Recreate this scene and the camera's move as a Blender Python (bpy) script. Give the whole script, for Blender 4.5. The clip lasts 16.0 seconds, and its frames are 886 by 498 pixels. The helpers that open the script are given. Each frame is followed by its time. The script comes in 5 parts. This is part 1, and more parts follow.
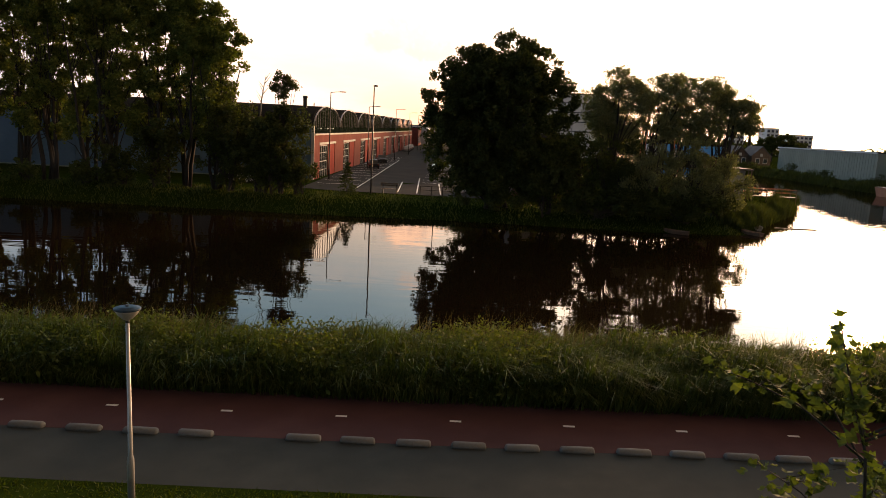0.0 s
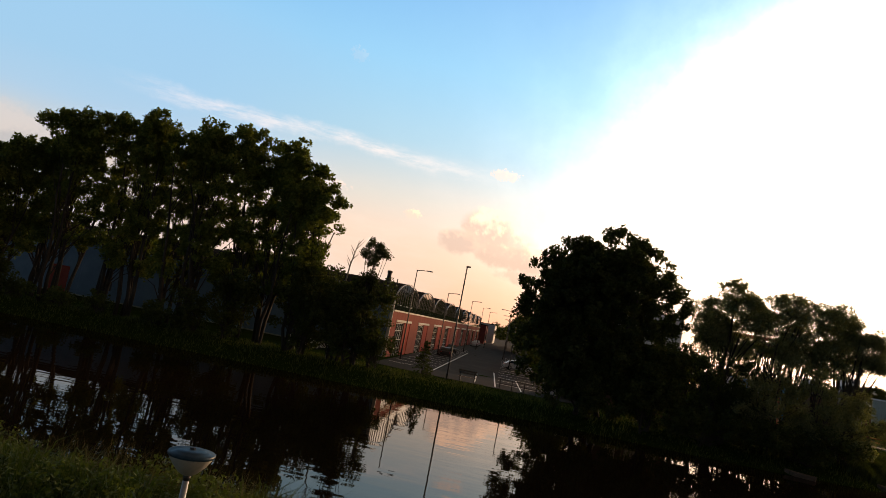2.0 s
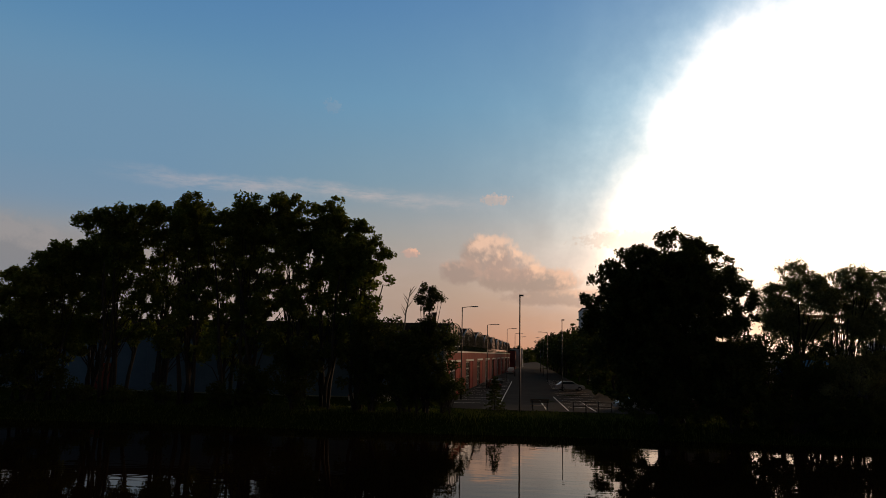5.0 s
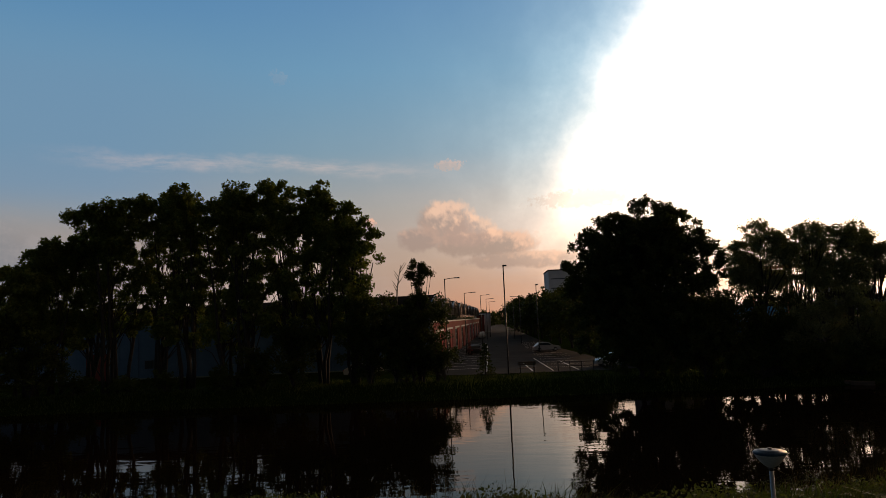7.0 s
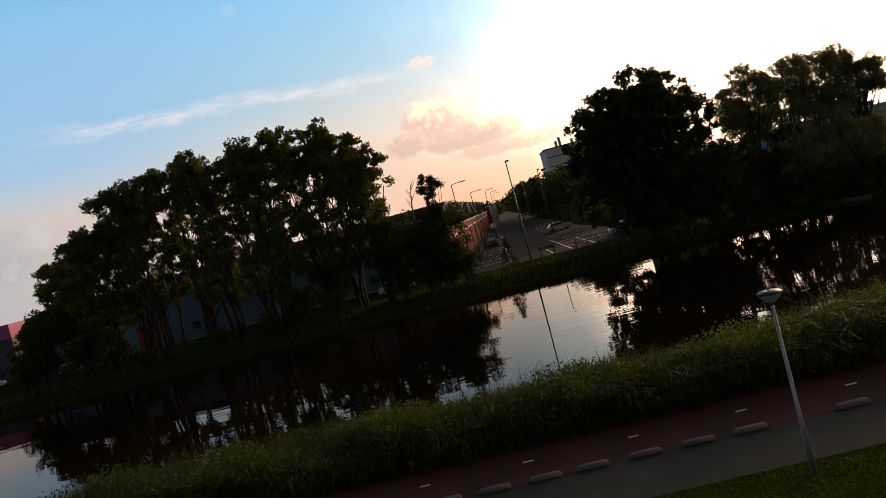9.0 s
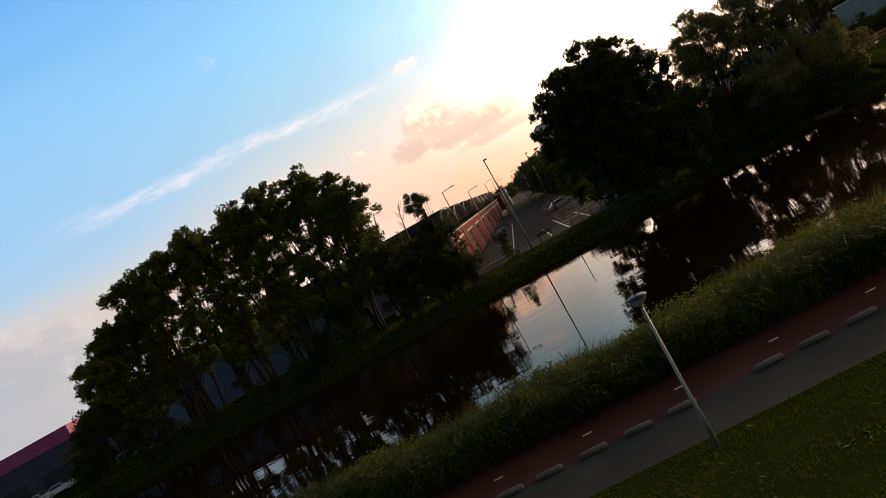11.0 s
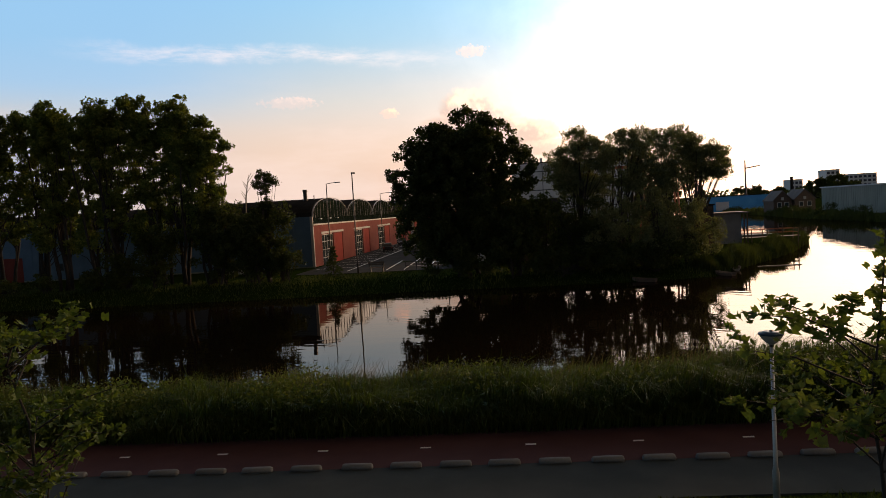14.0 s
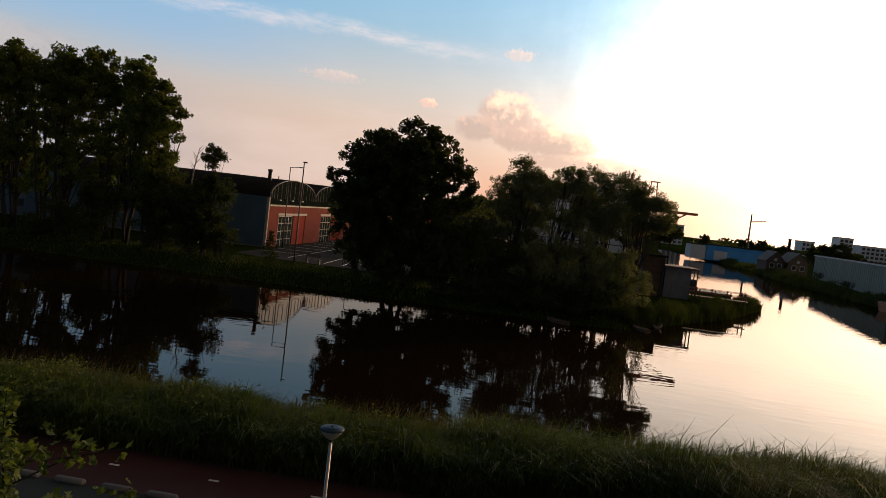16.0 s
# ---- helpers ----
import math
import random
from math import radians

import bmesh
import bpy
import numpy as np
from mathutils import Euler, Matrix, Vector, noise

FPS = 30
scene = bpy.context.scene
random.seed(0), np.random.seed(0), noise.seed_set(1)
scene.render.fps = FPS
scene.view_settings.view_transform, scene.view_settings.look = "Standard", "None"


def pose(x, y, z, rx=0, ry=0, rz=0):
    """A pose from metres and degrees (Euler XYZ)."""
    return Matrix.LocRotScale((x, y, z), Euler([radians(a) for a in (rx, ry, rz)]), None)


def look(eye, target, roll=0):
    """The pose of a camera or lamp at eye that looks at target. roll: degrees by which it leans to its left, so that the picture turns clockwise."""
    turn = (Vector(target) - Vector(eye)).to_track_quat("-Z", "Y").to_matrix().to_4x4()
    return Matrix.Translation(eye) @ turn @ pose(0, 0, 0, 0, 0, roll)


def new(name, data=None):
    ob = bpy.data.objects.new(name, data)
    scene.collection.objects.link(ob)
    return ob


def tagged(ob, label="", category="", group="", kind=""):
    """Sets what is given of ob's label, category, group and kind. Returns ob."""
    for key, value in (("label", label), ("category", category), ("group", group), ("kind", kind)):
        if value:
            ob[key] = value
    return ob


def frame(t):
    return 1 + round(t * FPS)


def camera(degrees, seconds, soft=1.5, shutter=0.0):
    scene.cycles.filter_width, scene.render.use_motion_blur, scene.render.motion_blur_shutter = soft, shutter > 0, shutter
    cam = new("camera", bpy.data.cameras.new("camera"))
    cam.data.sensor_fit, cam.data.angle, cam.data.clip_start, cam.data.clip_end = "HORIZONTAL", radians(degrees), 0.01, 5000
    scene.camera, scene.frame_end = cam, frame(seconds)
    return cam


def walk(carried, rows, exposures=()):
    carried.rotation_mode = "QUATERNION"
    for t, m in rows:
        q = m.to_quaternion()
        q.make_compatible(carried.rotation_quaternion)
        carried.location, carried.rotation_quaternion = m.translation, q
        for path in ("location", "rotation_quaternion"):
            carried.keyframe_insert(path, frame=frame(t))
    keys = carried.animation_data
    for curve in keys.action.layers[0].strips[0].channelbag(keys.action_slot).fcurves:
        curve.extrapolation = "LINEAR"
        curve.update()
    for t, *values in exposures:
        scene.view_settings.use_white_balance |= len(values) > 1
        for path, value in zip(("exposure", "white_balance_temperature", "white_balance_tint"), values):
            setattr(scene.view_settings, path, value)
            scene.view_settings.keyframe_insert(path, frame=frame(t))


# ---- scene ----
cam = camera(63.6, 16.0, 0.8)
PATH = [
    (0, (1.129, -0.186, 7.57), (1.13, 1.786, 7.236), 3.0),
    (0.5, (0.799, 1.117, 7.008), (0.78, 3.086, 6.654), 5.0),
    (1, (0.095, 2.583, 6.504), (0.001, 4.57, 6.299), 10.5),
    (1.5, (-0.632, 3.997, 6.058), (-0.812, 5.988, 6.108), 12.4),
    (2, (-1.608, 5.21, 5.841), (-1.83, 7.188, 6.037), 10.9),
    (2.5, (-2.44, 5.706, 5.706), (-2.645, 7.686, 5.896), 7.1),
    (3, (-3.067, 5.76, 5.667), (-3.271, 7.731, 5.934), 3.7),
    (3.5, (-3.663, 5.867, 5.658), (-3.873, 7.837, 5.937), 2.2),
    (4, (-4.532, 5.974, 5.663), (-4.773, 7.937, 5.963), 1.0),
    (4.2, (-4.859, 5.815, 5.672), (-5.11, 7.775, 5.979), 0.8),
    (6.5, (-8.075, 2.615, 6.026), (-8.193, 4.597, 6.264), 0.2),
    (7, (-8.525, 1.308, 6.21), (-8.641, 3.295, 6.406), -2.5),
    (7.5, (-8.86, -0.203, 6.485), (-8.991, 1.793, 6.468), -3.9),
    (8, (-9.169, -0.986, 6.715), (-9.292, 1.009, 6.632), -4.2),
    (8.5, (-9.392, -1.691, 6.944), (-9.514, 0.303, 6.843), -4.5),
    (9, (-9.391, -2.256, 7.141), (-9.552, -0.264, 7.062), -15.0),
    (9.2, (-9.301, -2.373, 7.178), (-9.476, -0.382, 7.117), -17.7),
    (11.3, (-4.608, -3.538, 7.523), (-4.846, -1.553, 7.469), -29.6),
    (11.5, (-3.709, -3.386, 7.495), (-3.939, -1.4, 7.452), -29.6),
    (12, (-1.047, -2.846, 7.28), (-1.305, -0.863, 7.233), -30.5),
    (12.5, (1.44, -2.389, 7.131), (1.179, -0.407, 7.067), -29.2),
    (13, (4.363, -2.195, 6.974), (4.16, -0.206, 6.955), -27.0),
    (13.5, (7.588, -2.232, 6.711), (7.384, -0.242, 6.69), -24.4),
    (13.6, (8.23, -2.209, 6.707), (8.025, -0.22, 6.657), -18.8),
    (13.8, (9.376, -2.212, 6.695), (9.175, -0.224, 6.61), -9.5),
    (14, (10.476, -2.245, 6.721), (10.277, -0.257, 6.615), -3.4),
    (14.5, (12.978, -2.499, 7.264), (12.783, -0.513, 7.13), 1.0),
    (15, (14.979, -2.24, 7.505), (14.764, -0.259, 7.337), 2.2),
    (15.5, (16.941, -1.885, 8.097), (16.714, 0.097, 7.946), 5.4),
    (16, (18.594, -1.261, 8.493), (18.358, 0.721, 8.374), 6.8),
]
EXPOSURES = [(0, 2.06, 9950, 24), (0.5, 2.26, 9900, 24), (1.0, 2.3, 9850, 24), (1.5, 2.3, 9850, 24), (1.8, 1.75, 9450, 22), (2.1, 0.95, 8950, 20), (2.5, 0.42, 8550, 20), (3.0, 0.28, 8350, 20), (3.4, 0.02, 8350, 20),
             (4.2, 0, 8350, 20), (6.3, 0, 8350, 20), (7.0, 0.05, 8350, 20), (7.5, 0.38, 8550, 20), (8.0, 0.75, 8550, 20), (9.0, 1.02, 8550, 20), (11.3, 1.18, 8450, 20),
             (13.5, 1.18, 8450, 20), (14.0, 1.12, 8320, 20), (14.5, 1.1, 8320, 20), (16.0, 0.85, 8320, 20)]
walk(cam, [(t, look(eye, target, roll)) for t, eye, target, roll in PATH], EXPOSURES)

# ---- sky, sun ----
SUN_AZ, SUN_EL = 34.0, 12.0
world = bpy.data.worlds.new("dusk_sky")
scene.world = world
world.use_nodes = True


class Nodes:
    """Short hand for node trees."""

    def __init__(self, tree):
        self.tree = tree
        tree.nodes.clear()

    def add(self, kind, inputs=(), **settings):
        node = self.tree.nodes.new(kind)
        if "operation" in settings:
            node.operation = settings["operation"]
        if "use_clamp" in settings:
            node.use_clamp = settings["use_clamp"]
        if "interpolation_type" in settings:
            node.interpolation_type = settings["interpolation_type"]
        if "blend_type" in settings:
            node.data_type, node.blend_type, node.clamp_factor = "RGBA", settings["blend_type"], True
        for key, value in dict(inputs).items():
            if hasattr(value, "is_output"):
                self.tree.links.new(value, node.inputs[key])
            else:
                node.inputs[key].default_value = value
        return node

    def math(self, op, a, b=0.0, c=0.0, clamp=False):
        return self.add("ShaderNodeMath", {0: a, 1: b, 2: c}, operation=op, use_clamp=clamp).outputs[0]

    def step(self, value, low, high):
        node = self.add("ShaderNodeMapRange", {"Value": value, "From Min": low, "From Max": high}, interpolation_type="SMOOTHSTEP")
        return node.outputs[0]

    def mix(self, factor, a, b, blend="MIX"):
        node = self.add("ShaderNodeMix", blend_type=blend)
        for index, value in ((0, factor), (6, a), (7, b)):
            if hasattr(value, "is_output"):
                self.tree.links.new(value, node.inputs[index])
            else:
                node.inputs[index].default_value = value if index == 0 else (*value, 1.0)
        return node.outputs[2]

    def ramp(self, value, stops):
        node = self.add("ShaderNodeValToRGB", {0: value})
        while len(node.color_ramp.elements) < len(stops):
            node.color_ramp.elements.new(0.5)
        for element, (place, colour) in zip(node.color_ramp.elements, stops):
            element.position, element.color = place, (*colour, 1.0)
        return node.outputs[0]

    def noise(self, vector, scale, detail=4.0, rough=0.55):
        return self.add("ShaderNodeTexNoise", {"Vector": vector, "Scale": scale, "Detail": detail, "Roughness": rough}).outputs[0]


# cumulus heads: azimuth, height and half sizes in degrees, lit and shaded colour, cover, raggedness
CUMULUS = ((3.0, 4.5, 5.6, 0.8, (0.74, 0.50, 0.38), (0.33, 0.265, 0.245), 0.7, 2.2), (0.2, 5.9, 4.8, 1.3, (0.74, 0.51, 0.40), (0.32, 0.27, 0.255), 0.9, 2.2),
           (-5.2, 6.5, 2.0, 1.2, (0.66, 0.47, 0.40), (0.31, 0.265, 0.26), 0.85, 2.2), (-3.0, 7.7, 2.7, 2.0, (0.80, 0.58, 0.47), (0.34, 0.285, 0.275), 0.85, 2.3),
           (-1.0, 6.9, 2.4, 1.4, (0.82, 0.58, 0.45), (0.38, 0.30, 0.285), 0.66, 2.4),
           (-9.3, 7.9, 0.8, 0.45, (0.80, 0.50, 0.40), (0.48, 0.37, 0.36), 0.85, 5.0), (-2.6, 12.3, 1.3, 0.5, (0.66, 0.50, 0.45), (0.48, 0.43, 0.43), 0.6, 6.0),
           (-16.1, 19.2, 0.8, 0.6, (0.24, 0.36, 0.5), (0.2, 0.32, 0.48), 0.3, 8.0), (-40.0, 6.0, 9.0, 3.4, (0.27, 0.305, 0.36), (0.185, 0.235, 0.30), 0.75, 2.5),
           (-17.0, 9.0, 2.4, 0.5, (0.55, 0.44, 0.43), (0.40, 0.36, 0.38), 0.45, 5.0), (8.0, 9.0, 4.5, 0.8, (0.62, 0.50, 0.44), (0.50, 0.42, 0.38), 0.45, 5.0))


def build_sky():
    n = Nodes(world.node_tree)
    way = n.add("ShaderNodeTexCoord").outputs["Generated"]
    axis = n.add("ShaderNodeSeparateXYZ", {0: way}).outputs
    az = n.math("MULTIPLY", n.math("ARCTAN2", axis[0], axis[1]), 57.29578)
    el = n.math("MULTIPLY", n.math("ARCSINE", axis[2]), 57.29578)
    flat = n.add("ShaderNodeCombineXYZ", {0: az, 1: el}).outputs[0]
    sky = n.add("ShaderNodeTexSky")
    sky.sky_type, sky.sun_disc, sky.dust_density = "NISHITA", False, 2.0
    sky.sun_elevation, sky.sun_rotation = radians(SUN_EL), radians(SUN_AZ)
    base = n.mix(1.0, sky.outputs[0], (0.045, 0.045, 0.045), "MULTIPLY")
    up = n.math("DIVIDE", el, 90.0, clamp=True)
    # the high, unseen sky is set dim and warm to tint the ambient light
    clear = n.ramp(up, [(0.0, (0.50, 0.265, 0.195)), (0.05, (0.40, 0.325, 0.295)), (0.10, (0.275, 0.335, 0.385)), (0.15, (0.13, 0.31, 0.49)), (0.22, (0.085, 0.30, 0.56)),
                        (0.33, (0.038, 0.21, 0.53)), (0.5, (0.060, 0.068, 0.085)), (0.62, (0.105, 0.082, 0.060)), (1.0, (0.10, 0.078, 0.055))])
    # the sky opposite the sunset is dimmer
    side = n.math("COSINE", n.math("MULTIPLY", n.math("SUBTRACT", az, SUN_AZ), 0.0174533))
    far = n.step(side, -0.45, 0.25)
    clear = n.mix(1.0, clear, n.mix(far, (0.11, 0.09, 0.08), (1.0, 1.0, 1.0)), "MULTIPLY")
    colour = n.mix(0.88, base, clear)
    # unseen warm grey cloud past the sunset, added to warm the ambient light
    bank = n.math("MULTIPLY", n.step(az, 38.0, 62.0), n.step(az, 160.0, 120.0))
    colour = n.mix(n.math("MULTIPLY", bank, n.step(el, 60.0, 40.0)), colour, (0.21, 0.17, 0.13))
    blue = n.math("MULTIPLY", n.math("MULTIPLY", n.step(az, -12.0, -30.0), n.step(el, 6.5, 11.0)), n.step(el, 24.0, 17.0))
    colour = n.mix(n.math("MULTIPLY", blue, 0.7), colour, (0.11, 0.275, 0.49))
    beige = n.math("MULTIPLY", n.step(az, -1.0, -13.0), n.step(el, 8.5, 2.0))
    colour = n.mix(n.math("MULTIPLY", beige, 0.8), colour, (0.325, 0.305, 0.30))
    # grey-blue low air away from the sunset
    aside = n.math("MULTIPLY", n.step(az, -16.0, -42.0), n.step(el, 11.0, 4.0))
    colour = n.mix(n.math("MULTIPLY", aside, 0.88), colour, (0.175, 0.235, 0.31))
    # thin low bank of grey-pink haze cloud on the side away from the sun
    wisps = n.noise(n.add("ShaderNodeVectorMath", {0: flat, 1: (0.03, 0.12, 1.0)}, operation="MULTIPLY").outputs[0], 1.6, 6.0, 0.6)
    low = n.math("MULTIPLY", n.math("MULTIPLY", n.step(el, 13.0, 4.0), n.step(az, -38.0, -16.0)), n.step(wisps, 0.42, 0.66))
    colour = n.mix(n.math("MULTIPLY", low, 0.5), colour, (0.40, 0.38, 0.40))
    # ice-cloud streak
    ripple = n.noise(flat, 0.14, 5.0, 0.65)
    bend = n.math("ADD", n.math("MULTIPLY", n.math("SUBTRACT", ripple, 0.5), 2.6), n.math("MULTIPLY", n.math("ADD", az, 22.0), -0.03))
    band = n.math("ABSOLUTE", n.math("SUBTRACT", n.math("SUBTRACT", el, 12.6), bend))
    fibre = n.step(n.noise(n.add("ShaderNodeVectorMath", {0: flat, 1: (0.25, 1.2, 1.0)}, operation="MULTIPLY").outputs[0], 1.2, 5.0, 0.7), 0.25, 0.75)
    streak = n.math("MULTIPLY", n.step(band, 0.9, 0.0), n.math("MULTIPLY", n.step(az, -35.0, -24.0), n.step(az, 2.0, -14.0)))
    colour = n.mix(n.math("MULTIPLY", n.math("MULTIPLY", streak, fibre), 0.42), colour, (0.60, 0.54, 0.56))
    # cumulus heads over the horizon
    lumps, curls, fine = n.noise(flat, 0.42, 4.0, 0.6), n.noise(flat, 1.7, 5.0, 0.65), n.noise(flat, 3.0, 5.0, 0.7)
    puffs = n.math("ADD", n.math("MULTIPLY", lumps, 0.75), n.math("MULTIPLY", curls, 0.25))
    wisp = n.math("ADD", n.math("MULTIPLY", curls, 0.55), n.math("MULTIPLY", fine, 0.45))
    cover = None
    for a0, e0, ra, re, lit, shade, solid, rag in CUMULUS:
        grain = puffs if ra > 1.4 and rag < 4.0 else wisp
        da = n.math("DIVIDE", n.math("SUBTRACT", az, a0), ra)
        de = n.math("DIVIDE", n.math("SUBTRACT", el, e0), re)
        size = n.math("ADD", n.math("MULTIPLY", da, da), n.math("MULTIPLY", de, de))
        body = n.math("SUBTRACT", n.math("ADD", 1.0, n.math("MULTIPLY", n.math("SUBTRACT", grain, 0.5), rag)), size)
        mask = n.math("MULTIPLY", n.step(body, -0.05, 0.62), 0.88 * solid)
        tilt = n.math("ADD", n.math("MULTIPLY", de, 0.8), n.math("MULTIPLY", da, 0.5))
        light = n.step(n.math("ADD", tilt, n.math("MULTIPLY", n.math("SUBTRACT", grain, 0.5), 4.5)), -0.15, 0.85)
        colour = n.mix(mask, colour, n.mix(light, shade, lit))
        cover = mask if cover is None else n.math("MAXIMUM", cover, mask)
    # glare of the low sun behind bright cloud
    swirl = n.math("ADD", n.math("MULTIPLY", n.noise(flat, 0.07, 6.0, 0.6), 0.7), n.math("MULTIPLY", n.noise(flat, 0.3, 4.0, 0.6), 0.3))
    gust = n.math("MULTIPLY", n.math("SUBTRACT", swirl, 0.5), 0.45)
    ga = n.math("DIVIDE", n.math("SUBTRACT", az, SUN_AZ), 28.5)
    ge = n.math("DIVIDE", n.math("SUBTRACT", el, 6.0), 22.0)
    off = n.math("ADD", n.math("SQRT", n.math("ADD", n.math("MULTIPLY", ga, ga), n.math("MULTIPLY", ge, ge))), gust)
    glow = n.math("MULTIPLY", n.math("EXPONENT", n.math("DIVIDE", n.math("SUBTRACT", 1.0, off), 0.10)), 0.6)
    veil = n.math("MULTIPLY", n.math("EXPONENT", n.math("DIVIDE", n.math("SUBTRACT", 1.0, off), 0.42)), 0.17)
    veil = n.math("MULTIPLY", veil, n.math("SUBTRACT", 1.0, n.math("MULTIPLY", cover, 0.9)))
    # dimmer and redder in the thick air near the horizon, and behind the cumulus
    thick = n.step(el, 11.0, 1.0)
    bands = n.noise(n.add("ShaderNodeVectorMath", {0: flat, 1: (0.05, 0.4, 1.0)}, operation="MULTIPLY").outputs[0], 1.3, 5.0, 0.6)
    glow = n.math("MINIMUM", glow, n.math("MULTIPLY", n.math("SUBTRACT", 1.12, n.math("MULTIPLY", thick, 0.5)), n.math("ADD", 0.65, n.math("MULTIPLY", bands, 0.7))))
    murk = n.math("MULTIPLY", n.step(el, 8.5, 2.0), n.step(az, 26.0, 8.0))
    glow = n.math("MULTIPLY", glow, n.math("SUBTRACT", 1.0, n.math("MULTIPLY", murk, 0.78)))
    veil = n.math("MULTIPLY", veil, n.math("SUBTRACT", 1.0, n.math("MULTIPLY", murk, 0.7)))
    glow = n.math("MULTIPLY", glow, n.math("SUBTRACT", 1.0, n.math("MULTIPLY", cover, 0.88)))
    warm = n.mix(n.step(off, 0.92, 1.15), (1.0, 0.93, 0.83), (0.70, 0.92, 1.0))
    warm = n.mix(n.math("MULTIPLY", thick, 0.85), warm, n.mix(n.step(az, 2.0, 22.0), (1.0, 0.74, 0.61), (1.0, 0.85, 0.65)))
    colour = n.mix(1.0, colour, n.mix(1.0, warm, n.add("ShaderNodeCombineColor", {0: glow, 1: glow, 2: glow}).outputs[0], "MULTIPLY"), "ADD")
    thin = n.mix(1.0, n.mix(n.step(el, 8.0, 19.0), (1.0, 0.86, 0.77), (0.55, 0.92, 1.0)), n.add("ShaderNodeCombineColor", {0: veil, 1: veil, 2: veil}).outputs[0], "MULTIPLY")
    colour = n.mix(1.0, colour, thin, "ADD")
    ground = n.step(el, -2.0, 0.0)
    colour = n.mix(ground, (0.05, 0.05, 0.045), colour)
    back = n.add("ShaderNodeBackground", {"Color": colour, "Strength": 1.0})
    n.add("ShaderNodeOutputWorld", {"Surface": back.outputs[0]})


build_sky()
sun = new("sun", bpy.data.lights.new("sun", "SUN"))
sun.data.energy, sun.data.angle, sun.data.color = 1.0, radians(12), (1.0, 0.64, 0.36)
to_sun = Vector((math.sin(radians(SUN_AZ)) * math.cos(radians(SUN_EL)), math.cos(radians(SUN_AZ)) * math.cos(radians(SUN_EL)), math.sin(radians(SUN_EL))))
sun.matrix_world = look(to_sun * 300, (0, 0, 0))


# ---- materials ----
def material(name, stops, scale=3.0, rough=0.8, bump=0.2, fine=25.0, metal=0.0, vary=0.0, island=0.0, stretch=(1, 1, 1), spec=0.5, depth=0.01):
    """Grain at two scales over a ramp of colours; vary: difference between objects, island: between loose pieces."""
    mat = bpy.data.materials.new(name)
    mat.use_nodes = True
    n = Nodes(mat.node_tree)
    place = n.add("ShaderNodeTexCoord").outputs["Object"]
    place = n.add("ShaderNodeMapping", {"Vector": place, "Scale": stretch}).outputs[0]
    coarse, grain = n.noise(place, scale, 5.0), n.noise(place, fine, 3.0, 0.6)
    value = n.math("ADD", n.math("MULTIPLY", coarse, 0.65), n.math("MULTIPLY", grain, 0.35))
    if vary:
        value = n.math("ADD", value, n.math("MULTIPLY", n.math("SUBTRACT", n.add("ShaderNodeObjectInfo").outputs["Random"], 0.5), vary))
    if island:
        value = n.math("ADD", value, n.math("MULTIPLY", n.math("SUBTRACT", n.add("ShaderNodeNewGeometry").outputs["Random Per Island"], 0.5), island))
    colour = n.ramp(value, [(0.25 + 0.5 * i / max(1, len(stops) - 1), c) for i, c in enumerate(stops)])
    shine = n.math("ADD", rough, n.math("MULTIPLY", n.math("SUBTRACT", grain, 0.5), 0.2), clamp=True)
    inputs = {"Base Color": colour, "Roughness": shine, "Metallic": metal, "Specular IOR Level": spec}
    if bump:
        inputs["Normal"] = n.add("ShaderNodeBump", {"Height": value, "Strength": bump, "Distance": depth}).outputs[0]
    n.add("ShaderNodeOutputMaterial", {0: n.add("ShaderNodeBsdfPrincipled", inputs).outputs[0]})
    return mat


def leaf_material(name, stops):
    mat = bpy.data.materials.new(name)
    mat.use_nodes = True
    n = Nodes(mat.node_tree)
    place = n.add("ShaderNodeTexCoord").outputs["Object"]
    value = n.math("ADD", n.math("MULTIPLY", n.noise(place, 0.5, 3.0), 0.55), n.math("MULTIPLY", n.add("ShaderNodeNewGeometry").outputs["Random Per Island"], 0.35))
    value = n.math("ADD", value, n.math("MULTIPLY", n.add("ShaderNodeObjectInfo").outputs["Random"], 0.15))
    colour = n.ramp(value, [(0.2 + 0.6 * i / (len(stops) - 1), c) for i, c in enumerate(stops)])
    solid = n.add("ShaderNodeBsdfPrincipled", {"Base Color": colour, "Roughness": 0.7, "Specular IOR Level": 0.16})
    thin = n.add("ShaderNodeBsdfTranslucent", {"Color": n.mix(1.0, colour, (1.25, 1.2, 0.5), "MULTIPLY")})
    both = n.add("ShaderNodeMixShader", {0: 0.4, 1: solid.outputs[0], 2: thin.outputs[0]})
    n.add("ShaderNodeOutputMaterial", {0: both.outputs[0]})
    return mat


